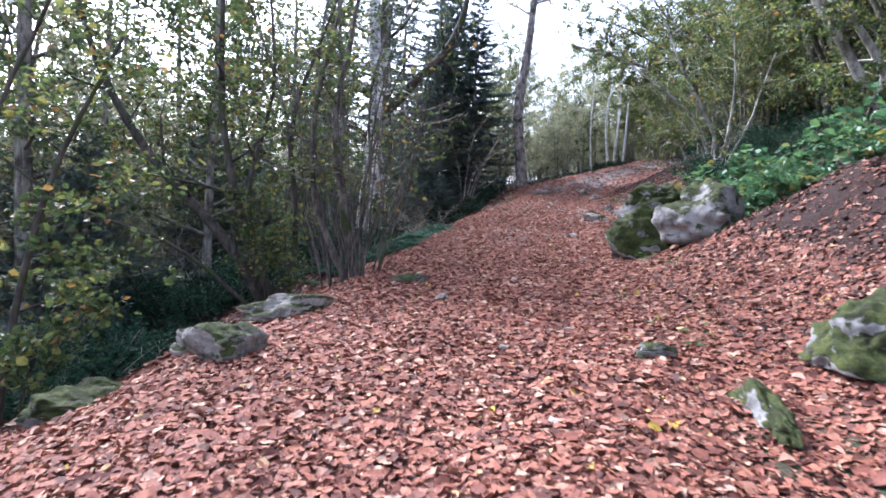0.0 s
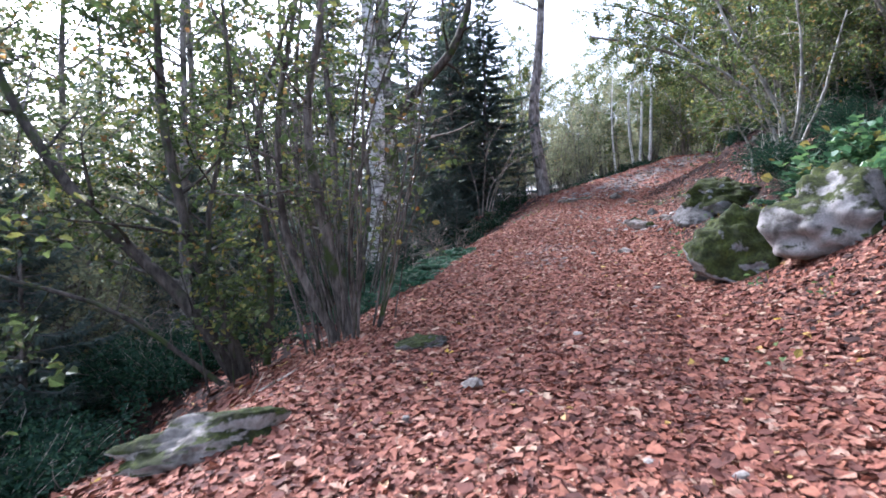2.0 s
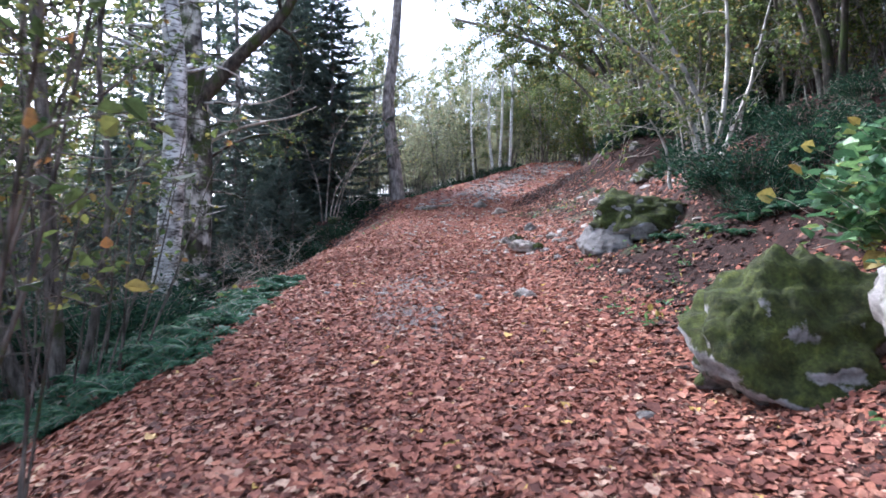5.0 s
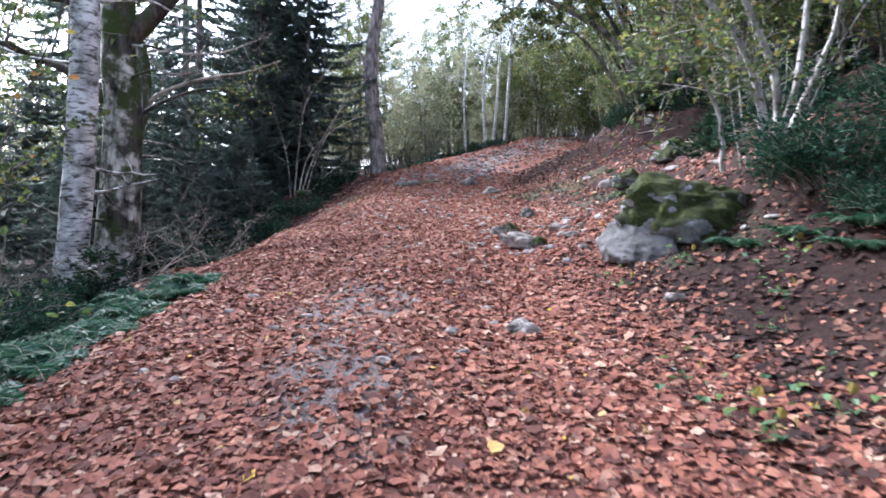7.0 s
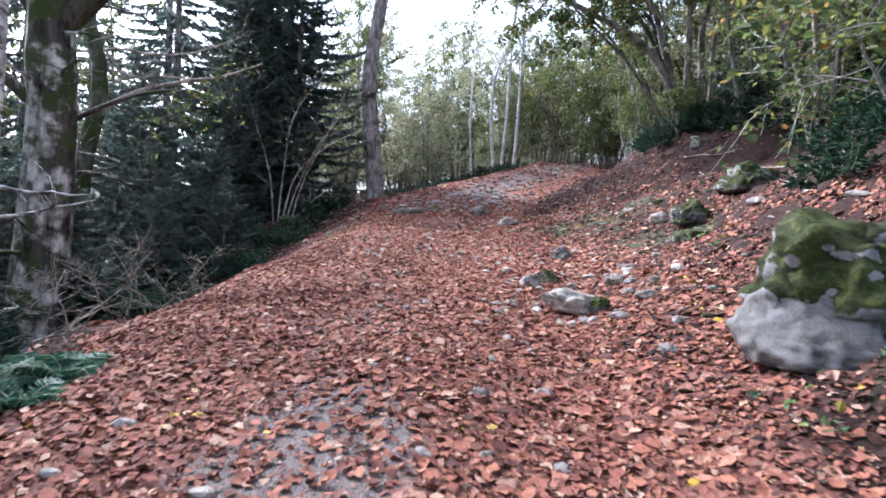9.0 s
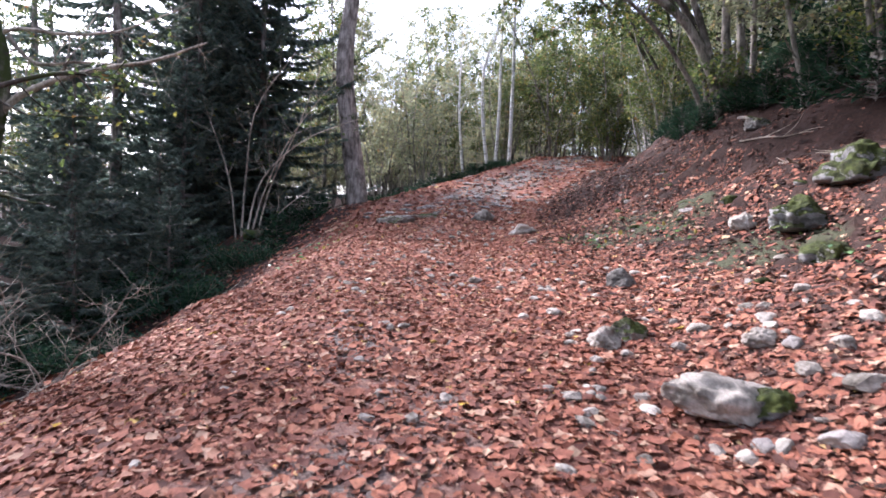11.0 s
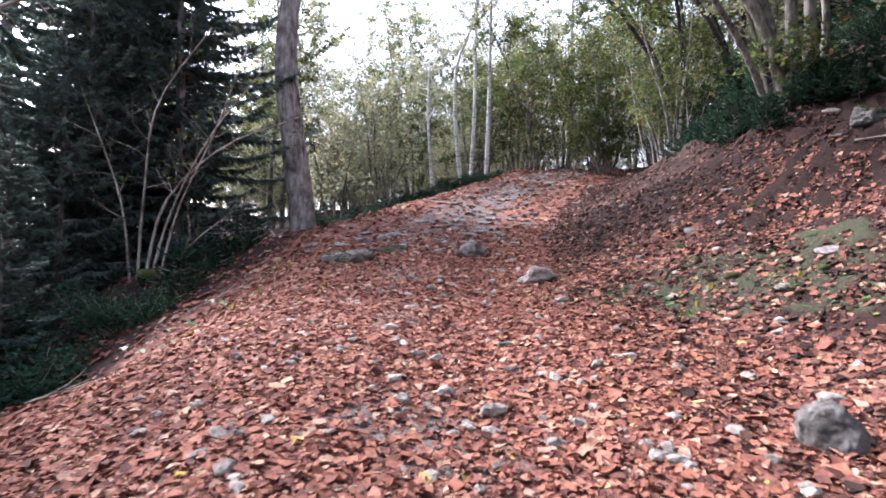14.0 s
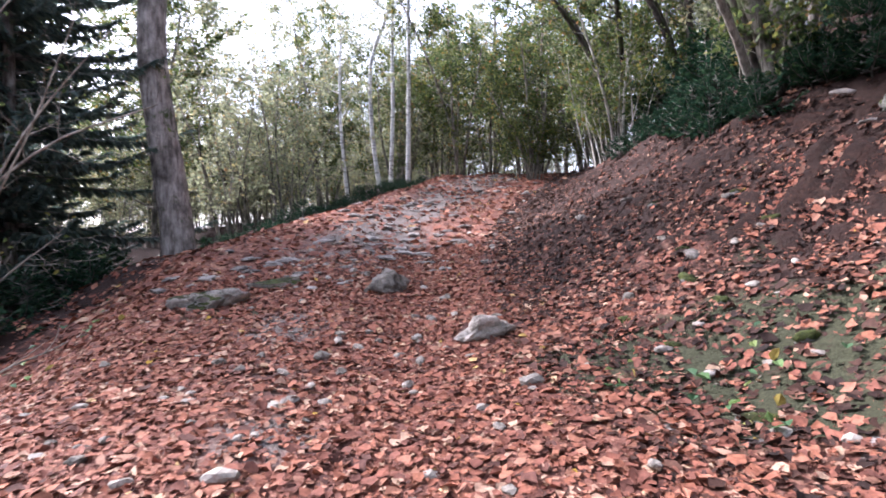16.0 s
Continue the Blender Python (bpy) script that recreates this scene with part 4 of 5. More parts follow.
# ---- uphill side ----
hazel(6.9, 16.2, [([(0, 0, -0.3), (-0.1, 0, 0.5), (-0.5, 0.1, 1.4), (-1.65, 0.35, 2.4), (-2.7, 0.5, 3.2)], 0.055), ([(0.1, 0, -0.3), (0.05, 0, 1.0), (-0.3, 0.1, 1.8), (-0.75, 0.2, 2.5), (-1.4, 0.3, 4.0)], 0.06),
                           ([(-0.5, 0.1, -0.2), (-0.7, 0.1, 0.6), (-0.95, 0.2, 1.1)], 0.035), ([(0.1, 0, -0.2), (0.4, 0, 1.2), (0.5, 0.1, 2.6), (0.2, 0.1, 4.2)], 0.05),
                           ([(0, 0, -0.2), (-0.4, -0.1, 0.7), (-1.0, 0, 1.3), (-1.5, 0, 1.6)], 0.025), ([(0.2, 0.2, -0.2), (1.0, 0.3, 1.5), (1.6, 0.4, 3.4)], 0.05)],
      8, 0.35, 2.2, M_PALEBARK, "hazel with pale stems leaning out over the track", 15, 41, start=0.6, rod_leaf=0.3)
hazel(11.35, 26.95, [([(0, 0, -0.3), (-0.3, 0, 0.9), (-0.9, 0.2, 2.1), (-2.6, 0.8, 3.2), (-4.6, 1.2, 3.9), (-6.0, 1.4, 4.2)], 0.12), ([(0, 0.1, -0.3), (-0.2, 0.1, 1.2), (-0.6, 0.2, 2.4), (-1.4, 0.4, 4.4), (-3.0, 0.2, 6.2)], 0.10),
                            ([(0.1, 0, -0.3), (0.05, 0, 1.2), (0.0, 0, 2.8), (-0.4, -0.3, 5.0), (-1.4, -1.2, 7.2)], 0.11), ([(0.3, 0, -0.3), (0.45, 0, 1.4), (0.4, 0, 3.0), (0.6, -0.8, 5.0), (0.4, -2.4, 7.0)], 0.11),
                            ([(0.5, 0, -0.3), (0.8, 0, 1.2), (0.8, 0, 2.6), (1.4, 0, 5.0)], 0.08), ([(-0.2, 0, -0.2), (-1.0, -0.2, 0.8), (-1.9, -0.3, 1.7), (-3.6, -0.3, 3.0), (-4.6, -0.6, 3.8)], 0.06)],
      10, 0.5, 1.8, M_HAZELBARK, "old many-stemmed hazel on the bank, arching over the track", 85, 42, limb=(13, 2.3), start=0.45, rod_leaf=0.3)
hazel(7.3, 11.2, [([(0.9, 0, -0.3), (0.58, 0, 0.4), (0, 0, 1.35), (-1.1, 0, 2.9), (-1.8, 0, 4.5)], 0.13), ([(1.1, 0, -0.3), (0.9, 0, 0.7), (0.45, 0, 1.5), (-0.5, 0, 2.9), (-1.0, 0, 4.5)], 0.10),
                           ([(0.4, 0.3, -0.3), (0.6, 0.3, 1.5), (0.9, 0.3, 4.0)], 0.06)],
      5, 0.3, 2.0, M_PALEBARK, "hazel with smooth pale leaning trunks", 40, 43, limb=(8, 1.6))
hazel(15.2, 38.8, [([(0, 0, -0.2), (-0.6, 0, 1.4), (-1.6, 0, 2.8)], 0.06), ([(0.1, 0, -0.2), (0.5, 0, 1.8), (0.8, 0, 4.5)], 0.06), ([(0, 0, -0.2), (-0.1, 0, 2.0), (-0.4, 0, 4.6)], 0.06)],
      14, 0.5, 2.6, M_HAZELBARK, "hazel stool at the top of the track", 45, 44, rod_r=0.02)
hazel(14.2, 33.4, [([(0, 0, -0.2), (-0.4, 0, 1.6), (-1.2, 0, 3.6)], 0.05), ([(0.1, 0, -0.2), (0.3, 0, 1.8), (0.6, 0, 4.5)], 0.05)],
      22, 0.7, 2.8, M_PALEBARK, "hazel stool with a crowd of pale rods", 26, 45, rod_r=0.02)
for k, (x, y) in enumerate(((10.8, 13.8), (9.8, 20.8), (11.8, 23.5), (8.6, 8.0), (11.0, 18.0), (13.5, 20.0))):
    thicket = hazel(x, y, [([(0, 0, -0.2), (-0.5, 0, 1.5), (-1.3, 0.2, 3.2), (-2.6, 0.3, 4.6)], 0.06), ([(0.1, 0, -0.2), (-0.1, 0.1, 1.8), (-0.4, 0.2, 4.8)], 0.06),
                          ([(0.1, 0.1, -0.2), (0.5, 0.3, 1.8), (0.7, 0.3, 4.6)], 0.05), ([(0.1, -0.1, -0.2), (-0.2, -0.6, 1.6), (-0.8, -1.4, 3.6)], 0.05)],
          8, 0.4, 2.6, M_HAZELBARK, "hazel thicket on the uphill bank", 50, 50 + k, limb=(9, 1.7), start=0.42, rod_leaf=0.3)

for k, (x, y, s) in enumerate(((8.9, 12.6, 0.95), (10.8, 17.6, 1.15), (12.4, 21.6, 1.3), (15.4, 32.4, 1.2), (15.8, 35.2, 1.2), (7.6, 8.6, 0.85))):
    c = hazel(x, y, [([(0, 0, -0.2), (-0.3, 0, 1.3), (-1.2, 0.2, 3.0), (-2.8, 0.5, 4.6), (-4.8, 0.8, 5.6)], 0.075), ([(0.1, 0, -0.2), (-0.1, 0.3, 1.7), (-0.7, 1.0, 3.6), (-2.0, 1.8, 5.6), (-3.6, 2.4, 6.8)], 0.07),
                    ([(0, -0.1, -0.2), (-0.2, -0.4, 1.5), (-0.9, -1.0, 3.3), (-2.2, -1.6, 5.2), (-3.8, -2.0, 6.3)], 0.065), ([(0.2, 0, -0.2), (0.2, 0.1, 2.0), (0.0, 0.2, 4.4), (-0.8, 0.3, 7.0)], 0.07)],
              6, 0.4, 2.0, M_DARKBARK, "tall hazel on the bank arching high over the track", 40, 70 + k, limb=(13, 2.0), start=0.4, rod_leaf=0.3)
    c.scale = (s, s, s)

rng = np.random.default_rng(72)
bough = thing("leafy_bough", pose(11.2, 27.0, float(land(11.2, 27.0))), "dark leafy hazel bough reaching out over the track", "branch")
tw = []
for pts, r in (([(0, 0, 0.0), (-0.5, 0.2, 2.2), (-2.0, 0.7, 4.2), (-4.0, 1.0, 5.2), (-6.4, 1.2, 5.6)], 0.07), ([(0, 0, 0.0), (-0.3, 0.6, 2.4), (-1.6, 1.8, 4.8), (-3.4, 2.8, 6.4), (-5.6, 3.4, 7.0)], 0.065)):
    b = Buf()
    sp = smooth_path(pts, 16)
    tube(b, sp, np.linspace(r, r * 0.25, 16), 7, 0.04, rng)
    tw += limbs(b, rng, sp, r, r * 0.25, 16, 1.7, 0.45, 0.75, -0.1, 0.14, 5, 0.6)
    part("limb", b, M_DARKBARK, bough)
crown = Buf()
leafed(crown, rng, tw, 30, 0.09)
part("foliage", crown, M_HAZEL, bough, smooth=False)

for x, y, turn, s in ((16.2, 30.6, 20, 1.15), (17.6, 34.2, 80, 1.2), (18.6, 37.4, 140, 1.2), (19.6, 41.5, 200, 1.3), (15.6, 27.2, 260, 1.2), (15.0, 24.4, 320, 1.2), (17.2, 21.6, 50, 1.3), (16.6, 44.0, 90, 1.2), (13.2, 17.2, 10, 1.2),
                      (12.2, 14.0, 100, 1.2), (11.2, 10.6, 190, 1.2), (10.4, 6.6, 230, 1.2), (20.5, 30.0, 10, 1.4), (21.5, 36.5, 60, 1.4), (14.8, 12.0, 20, 1.4), (19.5, 25.5, 20, 1.4), (17.0, 16.5, 300, 1.4), (12.0, 20.4, 40, 1.0), (22.0, 45.0, 0, 1.4), (14.0, 42.0, 33, 1.2), (17.0, 41.0, 66, 1.2), (18.6, 39.2, 99, 1.3), (12.8, 45.0, 150, 1.2), (20.0, 43.5, 210, 1.3), (15.4, 46.5, 270, 1.3), (10.2, 46.5, 310, 1.1)):
    c = copy_thing(thicket, on_land(x, y, turn, 0.05))
    c.scale = (s, s, s)

# ---- the woods around ----
rng = np.random.default_rng(61)
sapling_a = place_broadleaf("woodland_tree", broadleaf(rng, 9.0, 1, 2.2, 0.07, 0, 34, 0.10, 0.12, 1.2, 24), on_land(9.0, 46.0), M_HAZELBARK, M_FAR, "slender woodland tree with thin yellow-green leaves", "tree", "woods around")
sapling_b = place_broadleaf("woodland_shrub", broadleaf(rng, 5.5, 6, 1.3, 0.035, 0, 15, 0.09, 0.2, 0.9, 8, 0.3), on_land(6.5, 41.0), M_HAZELBARK, M_FAR, "open coppice of thin grey stems with leaves paled for haze", "shrub", "woods around")
sapling_c = place_broadleaf("woodland_tree", broadleaf(rng, 12.0, 1, 3.2, 0.13, 0, 36, 0.11, 0.16, 1.5, 26), on_land(-9.0, 31.0), M_HAZELBARK, M_HAZEL, "taller woodland tree with green crown", "tree", "woods around")


def room(x, y):
    """Free of the track, its verges and the near things."""
    s = station(y)
    d = x - s[0]
    if y > 46:
        return True
    return d < -4.6 - (6.0 if y < 32 else 0) or d > (6.5 if y < 30 else 4.0 + 0.1 * y)


for n, x0, x1, y0, y1 in ((165, -4, 36, 43, 80), (130, -42, -6.5, -2, 55), (40, -32, -4, 38, 64), (90, 11, 36, 0, 46), (40, -25, 30, -25, -4)):
    made = 0
    while made < n:
        x, y = rng.uniform(x0, x1), rng.uniform(y0, y1)
        if not room(x, y) or (x - 4) ** 2 + (y - 34.6) ** 2 < 9 or (abs(x - 11) < 2 and abs(y - 41) < 2.5):
            continue
        pick = rng.random()
        share = 0.25 if y0 > 35 else 0.5
        src = sapling_b if pick < share else (sapling_a if pick < 0.78 else sapling_c)
        s = rng.uniform(0.75, 1.25)
        c = copy_thing(src, on_land(x, y, rng.uniform(0, 360), 0.05))
        c.scale = (s, s, s)
        made += 1
for n, src, x0, x1, y0, y1, lo, hi in ((22, sapling_b, -15, -6.5, 14, 28, 0.55, 0.9), (4, sapling_a, -14, -7.0, 12, 28, 0.8, 1.1), (3, sapling_c, -13, -6.5, 10, 28, 0.8, 1.1)):
    for _ in range(n):
        s = rng.uniform(lo, hi)
        c = copy_thing(src, on_land(rng.uniform(x0, x1), rng.uniform(y0, y1), rng.uniform(0, 360), 0.05))
        c.scale = (s, s, s)
# extra trees added so that their crowns shade the lower track
for x, y, s in ((-6.8, 18.5, 1.3), (-9.4, 22.0, 1.35), (-5.8, 15.6, 1.1), (-9.0, 16.4, 1.2), (-5.0, 20.4, 1.1)):
    c = copy_thing(sapling_c, on_land(x, y, 40 * s, 0.05))
    c.scale = (s, s, s)
# coppice standing close behind the bend
for _ in range(26):
    c = copy_thing(sapling_b, on_land(rng.uniform(2, 13), rng.uniform(43.5, 54), rng.uniform(0, 360), 0.05))
    c.scale = (0.8, 0.8, 0.7)
for x, y, turn, s, src in ((5.6, 38.5, 40, 1.0, sapling_b), (7.2, 39.5, 90, 1.1, sapling_b), (8.3, 42.5, 10, 1.0, sapling_b), (12.8, 44.5, 200, 1.1, sapling_b), (14.5, 46.0, 120, 1.2, sapling_b),
                           (17.5, 43.0, 60, 1.0, sapling_b), (17.0, 37.5, 300, 1.0, sapling_b), (6.3, 43.5, 30, 1.0, sapling_a), (13.0, 49.0, 70, 1.0, sapling_a), (17.0, 48.0, 170, 1.1, sapling_a)):
    c = copy_thing(src, on_land(x, y, turn, 0.05))
    c.scale = (s, s, s)

# ---- the wooded hillside across the valley ----
hx, hy = np.meshgrid(np.linspace(-170, -430, 90), np.linspace(-60, 460, 150), indexing="ij")
rise = (-170 - hx) * 0.42 * (0.75 + 0.25 * np.sin(hy / 90.0 + 1.0)) * np.clip((440 - hy) / 260, 0, 1) ** 0.6
hz = -16 + rise + np.random.default_rng(77).normal(size=hx.shape) * 1.6
hb = Buf()
hi, hj = np.meshgrid(np.arange(89), np.arange(149), indexing="ij")
hb.add(np.stack([hx, hy, hz], -1).reshape(-1, 3), np.stack([hi * 150 + hj, hi * 150 + hj + 1, (hi + 1) * 150 + hj + 1, (hi + 1) * 150 + hj], -1).reshape(-1, 4))
solid("backdrop", hb, M_HILL, Matrix(), "grey autumn woods on the hillside across the valley", "hillside", kind="structure")

# ---- rocks ----
def rock(x, y, size, turn, material, label, seed, sink=0.0, tilt=(0, 0), name="boulder", detail=5, lump=0.3, group="boulders beside the track"):
    r = np.random.default_rng(seed)
    m = pose(x, y, float(land(x, y)) + 0.3 * size[2] - sink, tilt[0], tilt[1], turn)
    return solid(name, stone_shape(r, *size, detail, lump, seed * 1.7), material, m, label, "boulder" if name == "boulder" else "stone", group, smooth=detail > 3)


rock(3.5, 10.3, (0.68, 0.55, 0.62), 10, M_MOSSCLAD, "squat boulder wholly covered in green moss", 374, 0.06, (0, -12), lump=0.34)
rock(3.95, 9.2, (0.66, 0.6, 0.64), -15, M_ROCKHALF, "large pale boulder with moss cap and dark underside", 172, 0.02, (8, -10), lump=0.32)
rock(4.8, 15.5, (0.40, 0.42, 0.36), 10, M_ROCK, "rounded pale grey boulder face", 73, 0.03, lump=0.16)
rock(5.66, 15.85, (1.15, 0.6, 0.56), 22, M_ROCKGREEN, "long mossy boulder lying along the bank", 74, 0.16)
rock(2.72, 3.75, (0.36, 0.4, 0.34), 0, M_ROCKGREEN, "mossy rounded boulder at the foot of the bank", 75, 0.05)
rock(1.84, 3.3, (0.10, 0.42, 0.16), -4, M_ROCKGREEN, "narrow mossy stone half buried in leaves", 76, 0.03)
rock(-1.6, 4.75, (0.32, 0.24, 0.22), 20, M_PEBBLEMOSS, "pale stone with moss at the track's outer edge", 77, 0.02)
rock(-1.95, 5.3, (0.3, 0.26, 0.2), 70, M_PEBBLEMOSS, "grey stone tucked behind another on the edge", 78, 0.03)
rock(-1.4, 6.02, (0.46, 0.18, 0.17), 32, M_PEBBLEMOSS, "long pale mossy stone like a log on the edge", 79, 0.02)
rock(-2.7, 4.9, (0.4, 0.3, 0.18), 0, M_ROCKGREEN, "low moss-grown stone on the slope", 80, 0.03)
rock(-2.4, 4.2, (0.35, 0.25, 0.16), 40, M_ROCKGREEN, "low moss-grown stone below the edge", 81, 0.03)
rock(4.58, 17.85, (0.16, 0.13, 0.12), -15, M_MOSSCLAD, "mossy knob against a flat pale stone", 282, 0.02, name="stone", group="stones on the track")
rock(4.45, 17.98, (0.34, 0.19, 0.16), -15, M_PEBBLE, "flat pale tilted stone on the leaves", 82, 0.0, (6, 10), name="stone", group="stones on the track")
rock(4.72, 19.45, (0.18, 0.14, 0.13), 10, M_PEBBLEMOSS, "pale stone with moss half sunk in leaves", 83, 0.0, name="stone", group="stones on the track")
rock(4.45, 19.35, (0.16, 0.12, 0.11), 60, M_PEBBLE, "pale stone beside a mossy one", 84, 0.0, name="stone", group="stones on the track")
rock(5.74, 21.3, (0.19, 0.16, 0.16), 10, M_ROCK, "brownish angular stone standing on the leaves", 185, 0.0, name="stone", lump=0.15, group="stones on the track")
rock(6.3, 25.75, (0.26, 0.16, 0.14), -5, M_PEBBLE, "pale flat stone in the middle of the track", 86, 0.0, name="stone", group="stones on the track")
rock(6.3, 28.0, (0.32, 0.2, 0.2), 20, M_PEBBLE, "broad pale stone bedded in the track", 87, 0.02, name="stone", group="stones on the track")
rock(4.45, 28.3, (0.40, 0.28, 0.18), 10, M_PEBBLEMOSS, "mossy stone on the outer edge of the track", 88, 0.04)
rock(5.2, 28.9, (0.4, 0.18, 0.1), 10, M_PEBBLEMOSS, "flat ledge stone across the track", 89, 0.02)
rock(5.2, 18.6, (0.13, 0.1, 0.09), 10, M_PEBBLE, "pale stone among smaller ones", 90, 0.0, name="stone", group="stones on the track")
rock(3.05, 14.2, (0.15, 0.09, 0.09), -25, M_PEBBLE, "pale angular stone on the leaves", 91, 0.0, name="stone", group="stones on the track")
rock(7.62, 21.7, (0.19, 0.14, 0.14), 10, M_PEBBLE, "bright pale angular stone on the bank", 92, 0.0, name="stone", group="stones on the track")
rock(7.75, 20.9, (0.44, 0.3, 0.24), 20, M_ROCKGREEN, "moss-grown stone on the bank", 93, 0.03)
rock(6.95, 19.75, (0.34, 0.24, 0.2), 40, M_ROCKGREEN, "low green stone on the bank", 193, 0.03)
rock(8.9, 21.2, (0.5, 0.4, 0.34), 10, M_ROCKGREEN, "mossy boulder high on the bank", 94, 0.05)
rock(10.65, 24.95, (0.34, 0.24, 0.2), 30, M_ROCKMOSS, "grey rock outcrop on the bank", 95, 0.05)
rock(12.6, 25.0, (0.6, 0.4, 0.3), 20, M_ROCKMOSS, "dark rock outcrop under the hazel", 96, 0.08)
for k, (x, y, sx, sy) in enumerate(((5.5, 18.9, 0.13, 0.09), (5.27, 18.4, 0.17, 0.09), (5.04, 18.05, 0.12, 0.1), (5.75, 18.3, 0.13, 0.1), (4.6, 17.4, 0.16, 0.1), (5.06, 17.7, 0.18, 0.12), (4.2, 17.55, 0.09, 0.08), (4.33, 17.6, 0.08, 0.07),
                                     (2.99, 14.17, 0.14, 0.08), (2.46, 14.24, 0.08, 0.07), (2.41, 13.7, 0.08, 0.05), (4.78, 16.77, 0.12, 0.08), (5.39, 18.15, 0.14, 0.1), (4.33, 16.25, 0.12, 0.09), (5.15, 19.2, 0.16, 0.11), (6.0, 19.1, 0.12, 0.09))):
    rock(x, y, (0.75 * sx, 0.75 * sy, 0.42 * sy + 0.015), 37 * k, M_BEDDED if k % 3 == 1 else M_PEBBLE, "pale broken stone at the foot of the bank", 400 + k, 0.0, name="stone", detail=3, lump=0.22, group="stones at the foot of the bank")
rock(-0.37, 8.22, (0.24, 0.15, 0.1), 30, M_ROCKMOSS, "low grey stone in the leaves at the outer edge", 198, 0.0, name="stone", group="stones on the track")
rock(1.6, 4.35, (0.2, 0.14, 0.08), 20, M_ROCKMOSS, "flat stone nearly covered by leaves", 98, 0.02, name="stone", group="stones on the track")

rng = np.random.default_rng(99)
kinds = []
for k in range(6):
    ob = solid("loose_stone", stone_shape(np.random.default_rng(200 + k), 0.07, 0.05, 0.04, 2, 0.3, k * 3.3), M_PEBBLE, on_land(3.0 + 0.25 * k, 15.0 + k * 0.9),
               "small pale angular stone lying in the leaves", "stone", "loose stones", smooth=False)
    kinds.append(ob)
zones = ((70, 1.0, 3.2, 17.0, 23.0), (60, -1.4, 1.6, 13.0, 27.0), (90, -1.8, 2.2, 22.0, 31.0), (50, -2.2, 2.6, 29.0, 38.0), (10, -1.2, 1.6, 2.0, 11.0), (20, 2.5, 5.0, 14.0, 24.0), (14, 2.6, 4.6, 22.5, 26.0), (70, -1.6, 1.6, 21.0, 26.5))
for n, d0, d1, y0, y1 in zones:
    for _ in range(n):
        y = rng.uniform(y0, y1)
        x = float(station(y)[0]) + rng.uniform(d0, d1)
        s = rng.uniform(0.55, 1.0) * (1.5 if rng.random() < 0.1 else 1.0)
        c = copy_thing(kinds[rng.integers(6)], pose(x, y, float(land(x, y)) + 0.016 * s, rng.uniform(-15, 15), rng.uniform(-15, 15), rng.uniform(0, 360)))
        c.scale = (s, s, s * rng.uniform(0.7, 1.2))


flat = solid("flat_stone", stone_shape(np.random.default_rng(300), 0.22, 0.15, 0.07, 3, 0.3, 5.0), M_BEDDED, on_land(5.6, 30.2), "flat grey stone bedded in the rise of the track", "stone", "bedded stones", smooth=False)
for k in range(260):
    y = rng.uniform(28.3, 40.0)
    x = float(station(y)[0]) + rng.normal() * 1.35 - 0.3
    s = 0.22 + 0.75 * rng.random() ** 2
    c = copy_thing(flat, pose(x, y, float(land(x, y)) + 0.006, rng.uniform(-8, 8), rng.uniform(-8, 8), rng.uniform(0, 360)))
    c.scale = (s, s * rng.uniform(0.7, 1.3), s * 0.8)


moss_stone = solid("mossy_stone", stone_shape(np.random.default_rng(310), 0.16, 0.13, 0.10, 3, 0.3, 8.0), M_ROCKGREEN, on_land(8.2, 22.6), "small moss-grown stone on the bank", "stone", "mossy stones on the bank")
pale_stone = solid("bank_stone", stone_shape(np.random.default_rng(311), 0.17, 0.12, 0.09, 3, 0.3, 9.0), M_BEDDED, on_land(8.0, 19.8), "grey stone half sunk in the bank", "stone", "grey stones on the bank")
for src, n, d0, d1, y0, y1 in ((moss_stone, 14, 3.0, 6.5, 18, 33), (moss_stone, 3, 2.6, 4.0, 15, 18), (pale_stone, 9, 2.6, 6.5, 17, 33), (moss_stone, 9, 2.6, 4.4, 22.5, 25.5), (pale_stone, 10, 2.3, 4.4, 22.0, 25.5)):
    for _ in range(n):
        y = rng.uniform(y0, y1)
        x = float(station(y)[0]) + rng.uniform(d0, d1)
        s = rng.uniform(0.5, 1.05)
        c = copy_thing(src, pose(x, y, float(land(x, y)) - 0.045 * s, rng.uniform(-12, 12), rng.uniform(-12, 12), rng.uniform(0, 360)))
        c.scale = (s, s, s * rng.uniform(0.7, 1.1))

b = Buf()
wp = wander(rng, (-0.7, 0, 0.02), (1, 0, 0.02), 1.4, 9, 0.12, 0.0)
wp[:, 2] = 0.025 + 0.02 * rng.random(9)
tube(b, wp, np.linspace(0.016, 0.005, 9), 5)
for k in (3, 5, 6):
    sp = wander(rng, wp[k], (0.7, rng.choice([-0.7, 0.7]), 0.15), 0.45, 5, 0.15, 0.0)
    tube(b, sp, np.linspace(0.008, 0.003, 5), 4)
branch = solid("fallen_branch", b, M_TWIG, on_land(9.0, 22.2, 30), "thin dead branch lying on the ground", "branch", "fallen branches")
